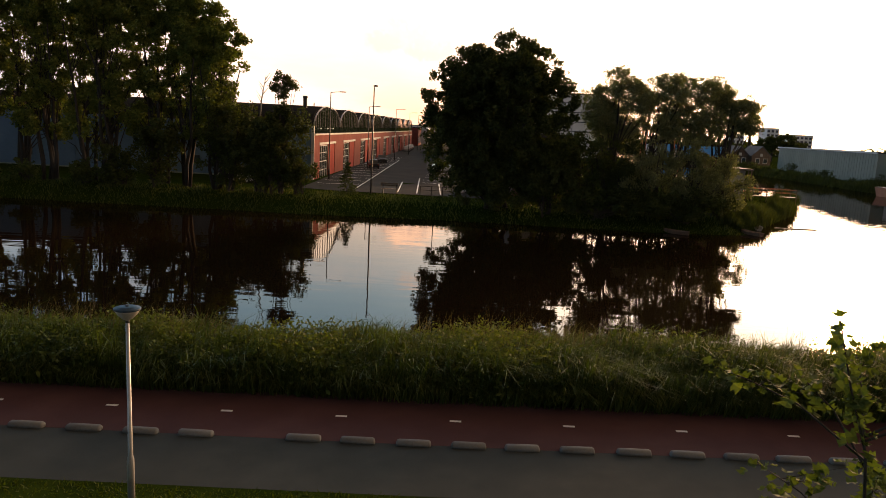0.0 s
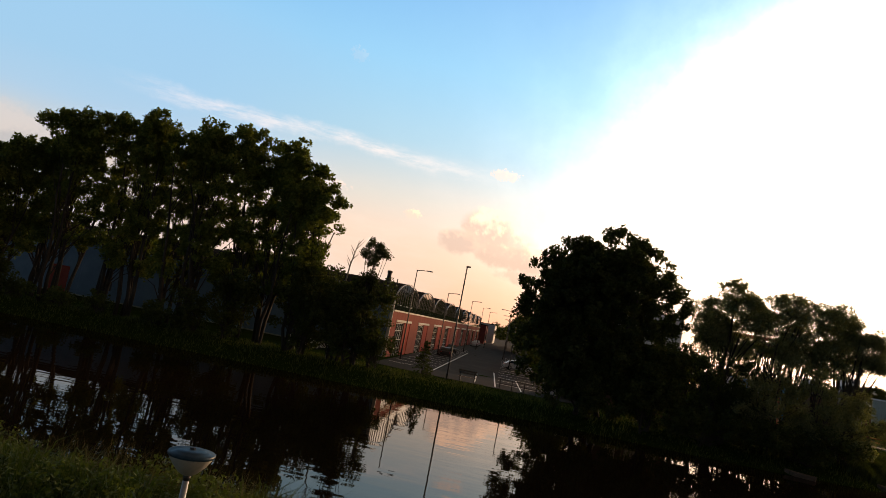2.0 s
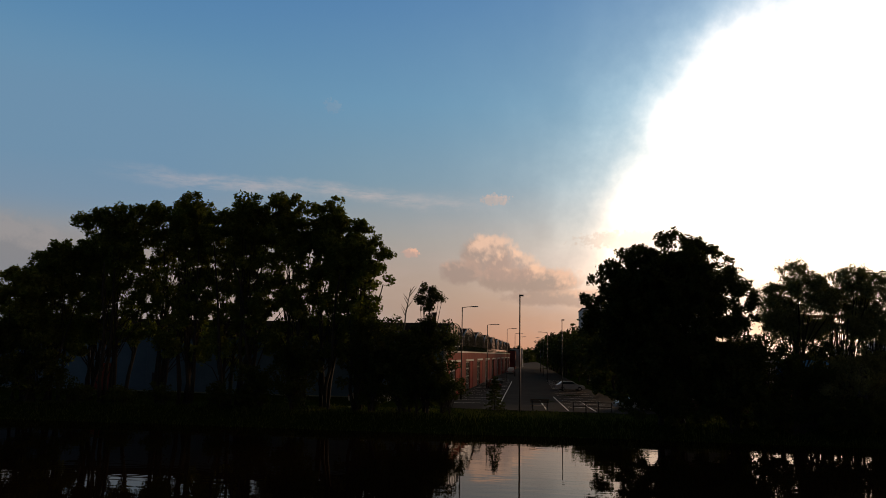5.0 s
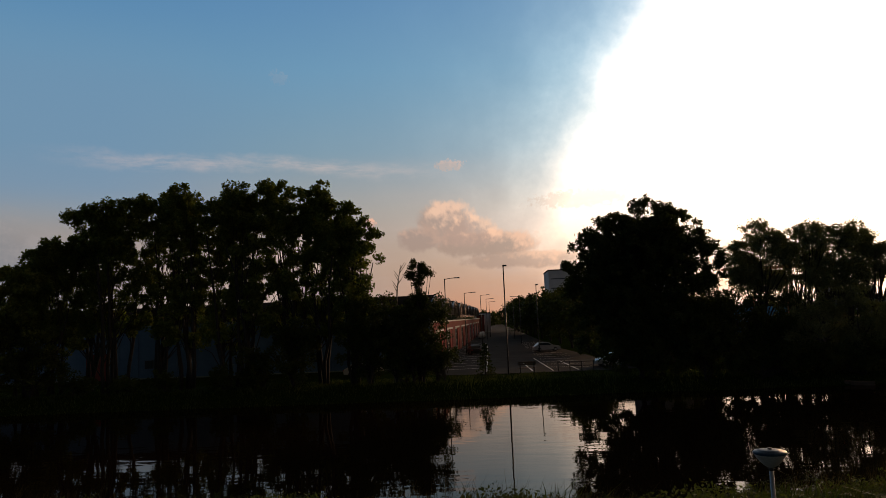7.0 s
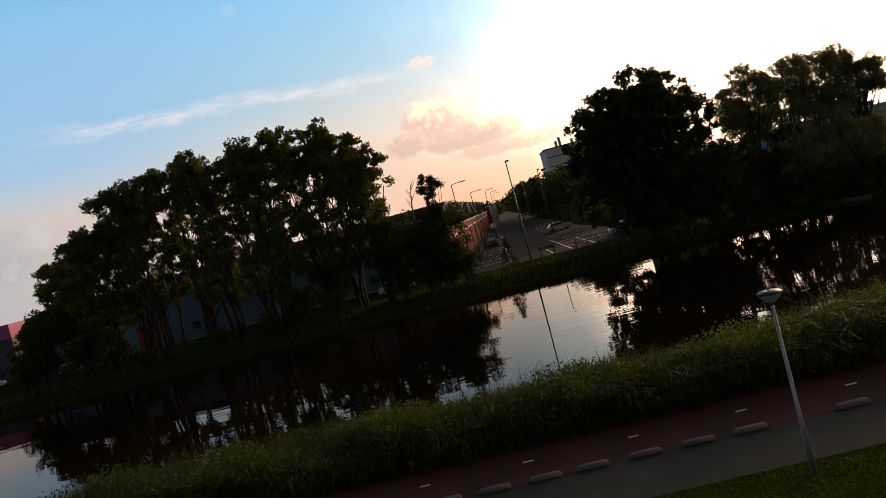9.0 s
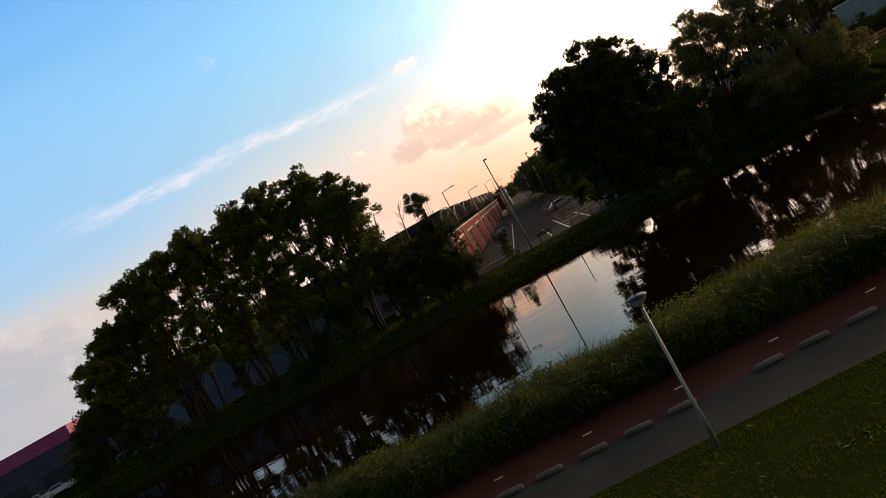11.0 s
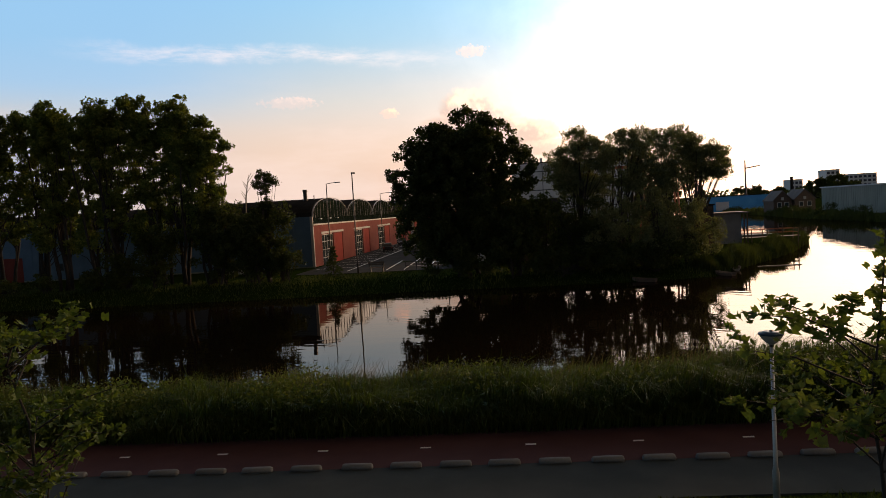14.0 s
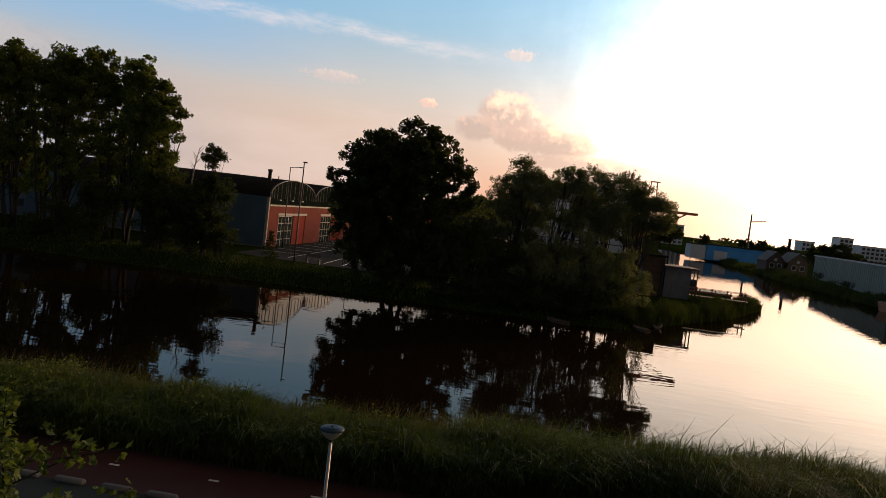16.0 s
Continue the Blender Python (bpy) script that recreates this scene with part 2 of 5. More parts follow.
def water_material():
    mat = bpy.data.materials.new("canal_water")
    mat.use_nodes = True
    n = Nodes(mat.node_tree)
    place = n.add("ShaderNodeTexCoord").outputs["Object"]
    swell = n.noise(n.add("ShaderNodeMapping", {"Vector": place, "Scale": (0.35, 1.0, 1.0)}).outputs[0], 0.85, 2.0)
    chop = n.noise(n.add("ShaderNodeMapping", {"Vector": place, "Scale": (0.5, 1.0, 1.0)}).outputs[0], 4.0, 2.0)
    calm = n.step(n.noise(place, 0.03, 3.0), 0.35, 0.7)
    height = n.math("ADD", swell, n.math("MULTIPLY", n.math("MULTIPLY", chop, 0.05), n.math("ADD", calm, 0.25)))
    bump = n.add("ShaderNodeBump", {"Height": height, "Strength": 0.3, "Distance": 0.03})
    murk = n.add("ShaderNodeBsdfDiffuse", {"Color": (0.009, 0.005, 0.0025, 1), "Normal": bump.outputs[0]})
    mirror = n.add("ShaderNodeBsdfGlossy", {"Color": (0.76, 0.70, 0.66, 1), "Roughness": 0.01, "Normal": bump.outputs[0]})
    gloss = n.add("ShaderNodeFresnel", {"IOR": 1.33, "Normal": bump.outputs[0]}).outputs[0]
    n.add("ShaderNodeOutputMaterial", {0: n.add("ShaderNodeMixShader", {0: gloss, 1: murk.outputs[0], 2: mirror.outputs[0]}).outputs[0]})
    return mat


def glass_material(name, colour, rough=0.08, spec=0.5):
    mat = bpy.data.materials.new(name)
    mat.use_nodes = True
    n = Nodes(mat.node_tree)
    place = n.add("ShaderNodeTexCoord").outputs["Object"]
    dirt = n.noise(place, 1.5, 4.0)
    body = n.add("ShaderNodeBsdfPrincipled", {"Base Color": n.mix(dirt, colour, tuple(c * 0.6 for c in colour)), "Roughness": n.math("ADD", rough, n.math("MULTIPLY", dirt, 0.08)), "IOR": 1.5, "Specular IOR Level": spec})
    n.add("ShaderNodeOutputMaterial", {0: body.outputs[0]})
    return mat


M = {
    "lawn": material("lawn_soil", [(0.007, 0.014, 0.003), (0.012, 0.022, 0.004), (0.020, 0.033, 0.006)], 0.8, 0.95, 0.6, 40.0, depth=0.03, spec=0.0),
    "asphalt": material("grey_asphalt", [(0.024, 0.030, 0.029), (0.034, 0.041, 0.040), (0.049, 0.056, 0.054)], 0.7, 0.95, 0.3, 60.0, spec=0.06),
    "far_asphalt": material("road_asphalt", [(0.023, 0.025, 0.025), (0.033, 0.035, 0.035), (0.047, 0.049, 0.048)], 0.3, 0.95, 0.2, 20.0, spec=0.02),
    "red_asphalt": material("red_asphalt", [(0.053, 0.025, 0.024), (0.072, 0.034, 0.033), (0.098, 0.049, 0.046)], 0.6, 0.95, 0.3, 60.0, spec=0.06),
    "mark": material("road_paint", [(0.45, 0.45, 0.43), (0.62, 0.62, 0.60), (0.75, 0.75, 0.73)], 6.0, 0.7, 0.1),
    "concrete": material("kerb_concrete", [(0.08, 0.077, 0.07), (0.125, 0.12, 0.11), (0.175, 0.168, 0.155)], 4.0, 0.9, 0.4, 50.0, vary=0.25),
    "bark": material("bark", [(0.008, 0.007, 0.006), (0.017, 0.014, 0.011), (0.034, 0.029, 0.023)], 4.0, 0.95, 0.8, 30.0, stretch=(1, 1, 0.25), depth=0.03),
    "dead_wood": material("bare_wood", [(0.10, 0.09, 0.075), (0.2, 0.18, 0.15), (0.3, 0.27, 0.23)], 4.0, 0.9, 0.5, 30.0, stretch=(1, 1, 0.25)),
    "leaf": leaf_material("poplar_leaf", [(0.030, 0.054, 0.014), (0.085, 0.120, 0.030), (0.19, 0.215, 0.062)]),
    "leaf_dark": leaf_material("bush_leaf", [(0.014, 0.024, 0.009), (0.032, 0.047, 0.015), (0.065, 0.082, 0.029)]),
    "leaf_grey": leaf_material("willow_leaf", [(0.042, 0.060, 0.030), (0.096, 0.118, 0.064), (0.19, 0.21, 0.125)]),
    "leaf_young": leaf_material("young_leaf", [(0.028, 0.052, 0.012), (0.064, 0.100, 0.026), (0.135, 0.175, 0.055)]),
    "grass": leaf_material("grass_blade", [(0.015, 0.030, 0.007), (0.034, 0.060, 0.013), (0.068, 0.102, 0.028)]),
    "lawn_blade": leaf_material("lawn_blade", [(0.018, 0.035, 0.004), (0.030, 0.050, 0.006), (0.046, 0.066, 0.009)]),
    "weed": leaf_material("weed_leaf", [(0.028, 0.048, 0.011), (0.060, 0.089, 0.023), (0.118, 0.146, 0.047)]),
    "straw": leaf_material("grass_plume", [(0.040, 0.036, 0.022), (0.066, 0.060, 0.038), (0.10, 0.092, 0.062)]),
    "water": water_material(),
    "steel": material("galvanised_steel", [(0.20, 0.21, 0.21), (0.30, 0.31, 0.31), (0.40, 0.41, 0.41)], 3.0, 0.5, 0.1, 40.0, metal=0.6),
    "lamp_white": material("lamp_enamel", [(0.20, 0.195, 0.17), (0.28, 0.27, 0.24), (0.36, 0.35, 0.31)], 5.0, 0.5, 0.05),
    "lamp_cap": material("lamp_cap_blue", [(0.008, 0.022, 0.034), (0.014, 0.034, 0.052), (0.03, 0.06, 0.085)], 6.0, 0.4, 0.05, spec=0.1),
    "brick_red": material("red_brickwork", [(0.135, 0.027, 0.021), (0.18, 0.039, 0.030), (0.23, 0.057, 0.044)], 0.8, 0.95, 0.3, 14.0, spec=0.15),
    "blue_wall": material("blue_cladding", [(0.043, 0.094, 0.148), (0.060, 0.124, 0.188), (0.086, 0.158, 0.23)], 0.4, 0.85, 0.1, 6.0),
    "roofing": material("dark_roofing", [(0.013, 0.013, 0.013), (0.020, 0.020, 0.020), (0.032, 0.031, 0.030)], 0.5, 0.97, 0.3, 8.0, spec=0.0),
    "white_trim": material("white_trim", [(0.30, 0.28, 0.26), (0.40, 0.38, 0.35), (0.50, 0.48, 0.44)], 1.5, 0.7, 0.1, 12.0),
    "green_glass": glass_material("gable_glazing", (0.012, 0.020, 0.017), 0.0, 0.2),
    "pane": glass_material("window_glass", (0.035, 0.05, 0.058), 0.08, 0.3),
    "door_red": material("red_door", [(0.20, 0.024, 0.016), (0.26, 0.032, 0.022), (0.32, 0.046, 0.032)], 1.0, 0.9, 0.1, spec=0.1),
    "grey_door": material("grey_door", [(0.09, 0.10, 0.11), (0.13, 0.14, 0.15), (0.18, 0.19, 0.20)], 1.0, 0.6, 0.1),
    "pale_wall": material("pale_cladding", [(0.12, 0.15, 0.125), (0.16, 0.195, 0.165), (0.21, 0.245, 0.21)], 0.15, 0.7, 0.1, 3.0, stretch=(1, 1, 0.3)),
    "white_wall": material("white_render", [(0.36, 0.38, 0.39), (0.48, 0.5, 0.51), (0.60, 0.61, 0.62)], 0.2, 0.8, 0.1, 4.0),
    "cyan_blue": material("blue_sheeting", [(0.03, 0.22, 0.50), (0.045, 0.30, 0.62), (0.08, 0.38, 0.70)], 0.2, 0.9, 0.1, 4.0, spec=0.1),
    "brown": material("brown_timber", [(0.05, 0.03, 0.02), (0.09, 0.055, 0.038), (0.14, 0.09, 0.06)], 1.5, 0.85, 0.3, 15.0, vary=0.3),
    "tile": material("roof_tile", [(0.05, 0.045, 0.045), (0.08, 0.07, 0.068), (0.12, 0.10, 0.095)], 0.5, 0.85, 0.3, 10.0),
    "black": material("dark_metal", [(0.012, 0.012, 0.012), (0.02, 0.02, 0.02), (0.035, 0.035, 0.035)], 3.0, 0.5, 0.1, metal=0.3),
    "magenta": material("magenta_cladding", [(0.28, 0.03, 0.13), (0.36, 0.045, 0.17), (0.44, 0.07, 0.21)], 0.2, 0.6, 0.1, 4.0),
    "navy": material("navy_cladding", [(0.012, 0.018, 0.035), (0.02, 0.028, 0.05), (0.03, 0.04, 0.065)], 0.2, 0.6, 0.1, 4.0),
    "red_paint": material("red_paint", [(0.35, 0.03, 0.03), (0.48, 0.05, 0.045), (0.58, 0.08, 0.07)], 1.0, 0.4, 0.05),
    "yellow": material("yellow_paint", [(0.5, 0.32, 0.04), (0.62, 0.42, 0.06), (0.7, 0.5, 0.1)], 1.0, 0.5, 0.05),
    "silver": material("silver_paint", [(0.35, 0.36, 0.37), (0.45, 0.46, 0.47), (0.55, 0.56, 0.57)], 1.0, 0.3, 0.03, metal=0.4),
    "orange": material("red_lead_steel", [(0.30, 0.09, 0.04), (0.42, 0.13, 0.06), (0.52, 0.18, 0.09)], 1.0, 0.6, 0.1),
    "rubber": material("tyre_rubber", [(0.012, 0.012, 0.012), (0.02, 0.02, 0.02), (0.03, 0.03, 0.03)], 5.0, 0.9, 0.1),
}


# ---- builders ----
class Build:
    """Collects faces and links them as one mesh."""

    def __init__(self):
        self.v, self.f = [], []

    def faces(self, verts, faces):
        k = len(self.v)
        self.v += [tuple(p) for p in verts]
        self.f += [tuple(i + k for i in f) for f in faces]
        return self

    def box(self, x0, x1, y0, y1, z0, z1, m=None):
        vs = [Vector(p) for p in ((x0, y0, z0), (x1, y0, z0), (x1, y1, z0), (x0, y1, z0), (x0, y0, z1), (x1, y0, z1), (x1, y1, z1), (x0, y1, z1))]
        return self.faces([m @ p for p in vs] if m else vs, [(0, 3, 2, 1), (4, 5, 6, 7), (0, 1, 5, 4), (1, 2, 6, 5), (2, 3, 7, 6), (3, 0, 4, 7)])

    def tube(self, points, radii, n=6, caps=True):
        rings = []
        points = [Vector(p) for p in points]
        for i, p in enumerate(points):
            way = (points[min(i + 1, len(points) - 1)] - points[max(i - 1, 0)]).normalized()
            side = way.cross(Vector((0.31, 0.95, 0.05)) if abs(way.y) < 0.9 else Vector((1, 0, 0))).normalized()
            other = way.cross(side)
            rings += [p + float(radii[i]) * (math.cos(2 * math.pi * j / n) * side + math.sin(2 * math.pi * j / n) * other) for j in range(n)]
        fs = [(i * n + j, i * n + (j + 1) % n, (i + 1) * n + (j + 1) % n, (i + 1) * n + j) for i in range(len(points) - 1) for j in range(n)]
        if caps:
            fs += [tuple(range(n))[::-1], tuple(range((len(points) - 1) * n, len(points) * n))]
        return self.faces(rings, fs)

    def lathe(self, profile, n=20, at=(0, 0, 0)):
        rings = [(at[0] + r * math.cos(2 * math.pi * j / n), at[1] + r * math.sin(2 * math.pi * j / n), at[2] + z) for r, z in profile for j in range(n)]
        fs = [(i * n + j, i * n + (j + 1) % n, (i + 1) * n + (j + 1) % n, (i + 1) * n + j) for i in range(len(profile) - 1) for j in range(n)]
        fs += [tuple(range(n))[::-1], tuple(range((len(profile) - 1) * n, len(profile) * n))]
        return self.faces(rings, fs)

    def prism(self, outline, axis, a, b):
        """Extrudes an outline of 2D points along an axis from a to b."""
        put = {"x": lambda u, w, d: (d, u, w), "y": lambda u, w, d: (u, d, w), "z": lambda u, w, d: (u, w, d)}[axis]
        n = len(outline)
        vs = [put(u, w, a) for u, w in outline] + [put(u, w, b) for u, w in outline]
        return self.faces(vs, [tuple(range(n))[::-1], tuple(range(n, 2 * n))] + [(i, (i + 1) % n, n + (i + 1) % n, n + i) for i in range(n)])

    def mesh(self, name, smooth=False):
        me = bpy.data.meshes.new(name)
        me.from_pydata(self.v, [], self.f)
        me.validate()
        bm = bmesh.new()
        bm.from_mesh(me)
        bmesh.ops.recalc_face_normals(bm, faces=bm.faces)
        bm.to_mesh(me)
        bm.free()
        if smooth:
            me.polygons.foreach_set("use_smooth", [True] * len(me.polygons))
        return me


def part(name, build, mat, parent=None, label="", smooth=False):
    me = build.mesh(name, smooth) if isinstance(build, Build) else build
    if not me.materials:
        me.materials.append(mat)
    ob = new(name, me)
    if parent:
        ob.parent = parent
    return tagged(ob, label)


def thing(name, label, category, at=(0, 0, 0), group="", kind="", turn=0.0):
    ob = new(name)
    ob.matrix_basis = pose(*at, 0, 0, turn)
    ob.empty_display_size = 0.3
    return tagged(ob, label, category, group, kind)


def setting(name, build, mat, label, category, smooth=False):
    return tagged(part(name, build, mat, None, label, smooth), category=category, kind="structure")


def cards(points, size, rng, droop=0.0, aspect=0.6, spread=None):
    """Small folded leaves, one at each point, as vertices and faces."""
    k = len(points)
    ang, tilt = rng.uniform(0, 2 * math.pi, k), rng.normal(0.0, 0.6, k) - droop
    ways = np.stack([np.cos(ang) * np.cos(tilt), np.sin(ang) * np.cos(tilt), np.sin(tilt)], 1)
    helper = rng.normal(0, 1, (k, 3))
    side = np.cross(ways, helper)
    side /= np.linalg.norm(side, axis=1)[:, None] + 1e-9
    long = (size * rng.uniform(0.6, 1.3, k))[:, None]
    a = points - ways * long * 0.5
    c = points + ways * long * 0.5
    b = points + side * long * aspect * 0.5
    d = points - side * long * aspect * 0.5
    verts = np.stack([a, b, c, d], 1).reshape(-1, 3)
    return verts, np.arange(4 * k).reshape(-1, 4)


def raw_mesh(name, verts, faces):
    me = bpy.data.meshes.new(name)
    k, w = faces.shape
    me.vertices.add(len(verts))
    me.vertices.foreach_set("co", np.ascontiguousarray(verts, dtype=np.float32).ravel())
    me.loops.add(k * w)
    me.loops.foreach_set("vertex_index", faces.astype(np.int32).ravel())
    me.polygons.add(k)
    me.polygons.foreach_set("loop_start", np.arange(0, k * w, w, dtype=np.int32))
    me.update(calc_edges=True)
    return me


# ---- ground and water ----
WATER = -0.7
FAR_SHORE = [(-400, 72), (-120, 72), (-84, 70), (-68, 64.5), (-60, 63), (-40, 63.6), (-10, 63.2), (2, 63.8), (20, 62.8), 
             (28.5, 64.2), (33, 70.5), (39.1, 79.5), (44.1, 87), (51.5, 102), (47.5, 108), (46.5, 118), (49.5, 140), (55.3, 190), (65, 250), (76.5, 320), (90.4, 420), (94.1, 420), (92.2, 320), (91, 240), (84.1, 190), (83.5, 150), (89.3, 122), (121.1, 92), (223.3, 60), (464.7, 20)]


def path_line(x):
    """The middle of the cycle path, across the lie of the land."""
    return 17.45 + 0.018 * x + 0.0007 * (x - 2.0) ** 2 * (1 if x < 2 else 0.35)


def near_shore(x):
    return path_line(x) + 6.6 + 0.5 * math.sin(x * 0.21) + 0.3 * math.sin(x * 0.7 + 1)


def shore_distance(x, y):
    """Distance to the far shoreline, positive on land."""
    inside, best = False, 1e9
    loop = FAR_SHORE + [(3000, 20), (3000, 4000), (-3000, 4000), (-3000, 72)]
    for (ax, ay), (bx, by) in zip(loop, loop[1:] + loop[:1]):
        if (ay > y) != (by > y) and x < (bx - ax) * (y - ay) / (by - ay) + ax:
            inside = not inside
        dx, dy = bx - ax, by - ay
        t = max(0.0, min(1.0, ((x - ax) * dx + (y - ay) * dy) / (dx * dx + dy * dy)))
        best = min(best, math.hypot(x - ax - t * dx, y - ay - t * dy))
    return best if inside else -best


def land_height(x, y):
    mid = path_line(x)
    if y < 40:
        d = mid - y
        if d > 4.05:
            return 0.04 + 0.25 * (min(d, 13.0) - 4.05)
        if d > -1.4:
            return 0.0
        e = y - mid - 1.4
        shore = near_shore(x) - mid - 1.4
        return max(-2.2, 0.05 + 0.10 * math.sin(min(1.0, e / 2.5) * math.pi) - 0.75 * max(0.0, min(1.0, (e - shore + 3.2) / 3.2)) ** 1.4 - max(0.0, e - shore) * 0.35)
    d = shore_distance(x, y)
    rise = max(0.0, min(1.0, (d + 0.4) / 5.0))
    return -0.8 + 1.2 * rise * rise * (3 - 2 * rise) if d > -0.4 else max(-2.2, -0.8 + 0.5 * (d + 0.4))


def spaced(stretches):
    out = []
    for a, b, step in stretches:
        k = max(1, round((b - a) / step))
        out += [a + (b - a) * i / k for i in range(k)]
    return out + [stretches[-1][1]]


def build_ground():
    xs = spaced([(-4000, -400, 900), (-400, -100, 30), (-100, 110, 1.6), (110, 260, 10), (260, 4000, 900)])
    ys = spaced([(-3000, -60, 700), (-60, 0, 8), (0, 26, 0.55), (26, 58, 4), (58, 112, 1.2), (112, 240, 4), (240, 440, 12), (440, 4000, 700)])
    verts = []
    for y in ys:
        for x in xs:
            bump = 0.06 * noise.noise((x * 0.35, y * 0.35, 0.0)) if abs(y - path_line(x)) > 5.0 else 0.0
            verts.append((x, y, land_height(x, y) + bump - (0.02 if -4.05 < y - path_line(x) < 1.5 else 0)))
    k = len(xs)
    faces = np.array([(j * k + i, j * k + i + 1, (j + 1) * k + i + 1, (j + 1) * k + i) for j in range(len(ys) - 1) for i in range(k - 1)])
    me = raw_mesh("ground", np.array(verts), faces)
    me.polygons.foreach_set("use_smooth", [True] * len(me.polygons))
    ob = part("ground", me, M["lawn"], None, "dark green grassy ground sloping to the canal")
    tagged(ob, category="ground", kind="structure")
    water = Build().faces([(-900, 8, WATER), (900, 8, WATER), (900, 640, WATER), (-900, 640, WATER)], [(0, 1, 2, 3)])
    setting("water", water, M["water"], "calm dark canal water mirroring trees and sky", "water")


build_ground()


def ribbon(x0, x1, step, low, high, z, thick):
    b = Build()
    xs = spaced([(x0, x1, step)])
    vs, fs = [], []
    for x in xs:
        vs += [(x, low(x), z), (x, high(x), z), (x, high(x), z - thick), (x, low(x), z - thick)]
    for i in range(len(xs) - 1):
        a, c = 4 * i, 4 * i + 4
        fs += [(a + j, a + (j + 1) % 4, c + (j + 1) % 4, c + j) for j in range(4)]
    fs += [(0, 1, 2, 3), (len(vs) - 4, len(vs) - 1, len(vs) - 2, len(vs) - 3)]
    return b.faces(vs, fs)


footpath = setting("pavement", ribbon(-150, 150, 1.5, lambda x: path_line(x) - 4.0 + 0.12 * math.sin(x * 0.5), lambda x: path_line(x) - 1.5, 0.03, 0.2), M["asphalt"],
                   "dark grey asphalt footpath beside the cycle path", "pavement")
cycle_path = setting("road", ribbon(-150, 150, 1.5, lambda x: path_line(x) - 1.496, lambda x: path_line(x) + 1.45 + 0.1 * math.sin(x * 0.8), 0.03, 0.2), M["red_asphalt"],
                     "dark red asphalt cycle path along the canal", "road")


def add_marks():
    dash = Build().box(-0.15, 0.15, -0.05, 0.05, 0.0, 0.005).mesh("lane_mark")
    for i in range(-22, 24):
        x = 1.7 + 2.98 * i
        slope = math.degrees(math.atan((path_line(x + 0.5) - path_line(x - 0.5))))
        ob = part("lane_mark", dash, M["mark"], cycle_path)
        ob.matrix_basis = pose(x, path_line(x), 0.031, 0, 0, slope)
    rows = [(-0.42, 0.5, 0.4), (-0.40, 0.86, 0.8), (-0.36, 1.0, 0.97), (-0.12, 1.0, 1.0), (0.12, 1.0, 1.0), (0.36, 1.0, 0.97), (0.40, 0.86, 0.8), (0.42, 0.5, 0.4)]
    arch = [(-0.115, 0.0), (-0.118, 0.05), (-0.098, 0.095), (-0.052, 0.125), (0.0, 0.134), (0.052, 0.125), (0.098, 0.095), (0.118, 0.05), (0.115, 0.0)]
    k = len(arch)
    block = Build().faces([(x, y * w, z * h) for x, w, h in rows for y, z in arch], [(j * k + i, j * k + (i + 1) % k, (j + 1) * k + (i + 1) % k, (j + 1) * k + i) for j in range(len(rows) - 1) for i in range(k)]
                          + [tuple(range(k))[::-1], tuple(range((len(rows) - 1) * k, len(rows) * k))]).mesh("kerb_stone", True)
    for i in range(-46, 52):
        if i == -3:  # one stone is missing
            continue
        x = 0.7 + 1.32 * i + random.uniform(-0.05, 0.05)
        slope = math.degrees(math.atan((path_line(x + 0.5) - path_line(x - 0.5))))
        ob = part("kerb_stone", block, M["concrete"], cycle_path)
        ob.matrix_basis = pose(x, path_line(x) - 1.5 + random.uniform(-0.02, 0.02), 0.029, 0, 0, slope + random.uniform(-1.2, 1.2))


add_marks()
far_road = setting("road_2", Build().prism([(-14.6, 77.0), (-11, 75.8), (4.5, 75.2), (6.5, 76.5), (3.5, 130), (3.0, 330), (2.0, 560), (-10.0, 560), (-14.6, 330)], "z", 0.3, 0.43), M["far_asphalt"], "grey asphalt street and parking bays", "road")


def far_lines():
    """White bay lines on the street."""
    def line(name, x0, y0, x1, y1, w=0.14):
        length = math.hypot(x1 - x0, y1 - y0)
        ob = part(name, Build().box(-w / 2, w / 2, 0, length, 0, 0.005), M["mark"], far_road)
        ob.matrix_basis = pose(x0, y0, 0.432, 0, 0, -math.degrees(math.atan2(x1 - x0, y1 - y0)))
    line("lane_mark", -8.9, 79.0, -8.9, 150.0)
    line("lane_mark", -2.0, 77.0, -2.6, 100.0)
    line("lane_mark", 0.6, 77.0, 0.2, 92.0)
    line("lane_mark", -4.1, 77.5, -4.5, 92.0)
    for i in range(16):
        y = 84.0 + 5.2 * i
        line("bay_mark", -14.0, y, -9.2, y + 0.9)
        line("bay_mark", -2.0, y - 2, 2.6, y - 2.6)


far_lines()


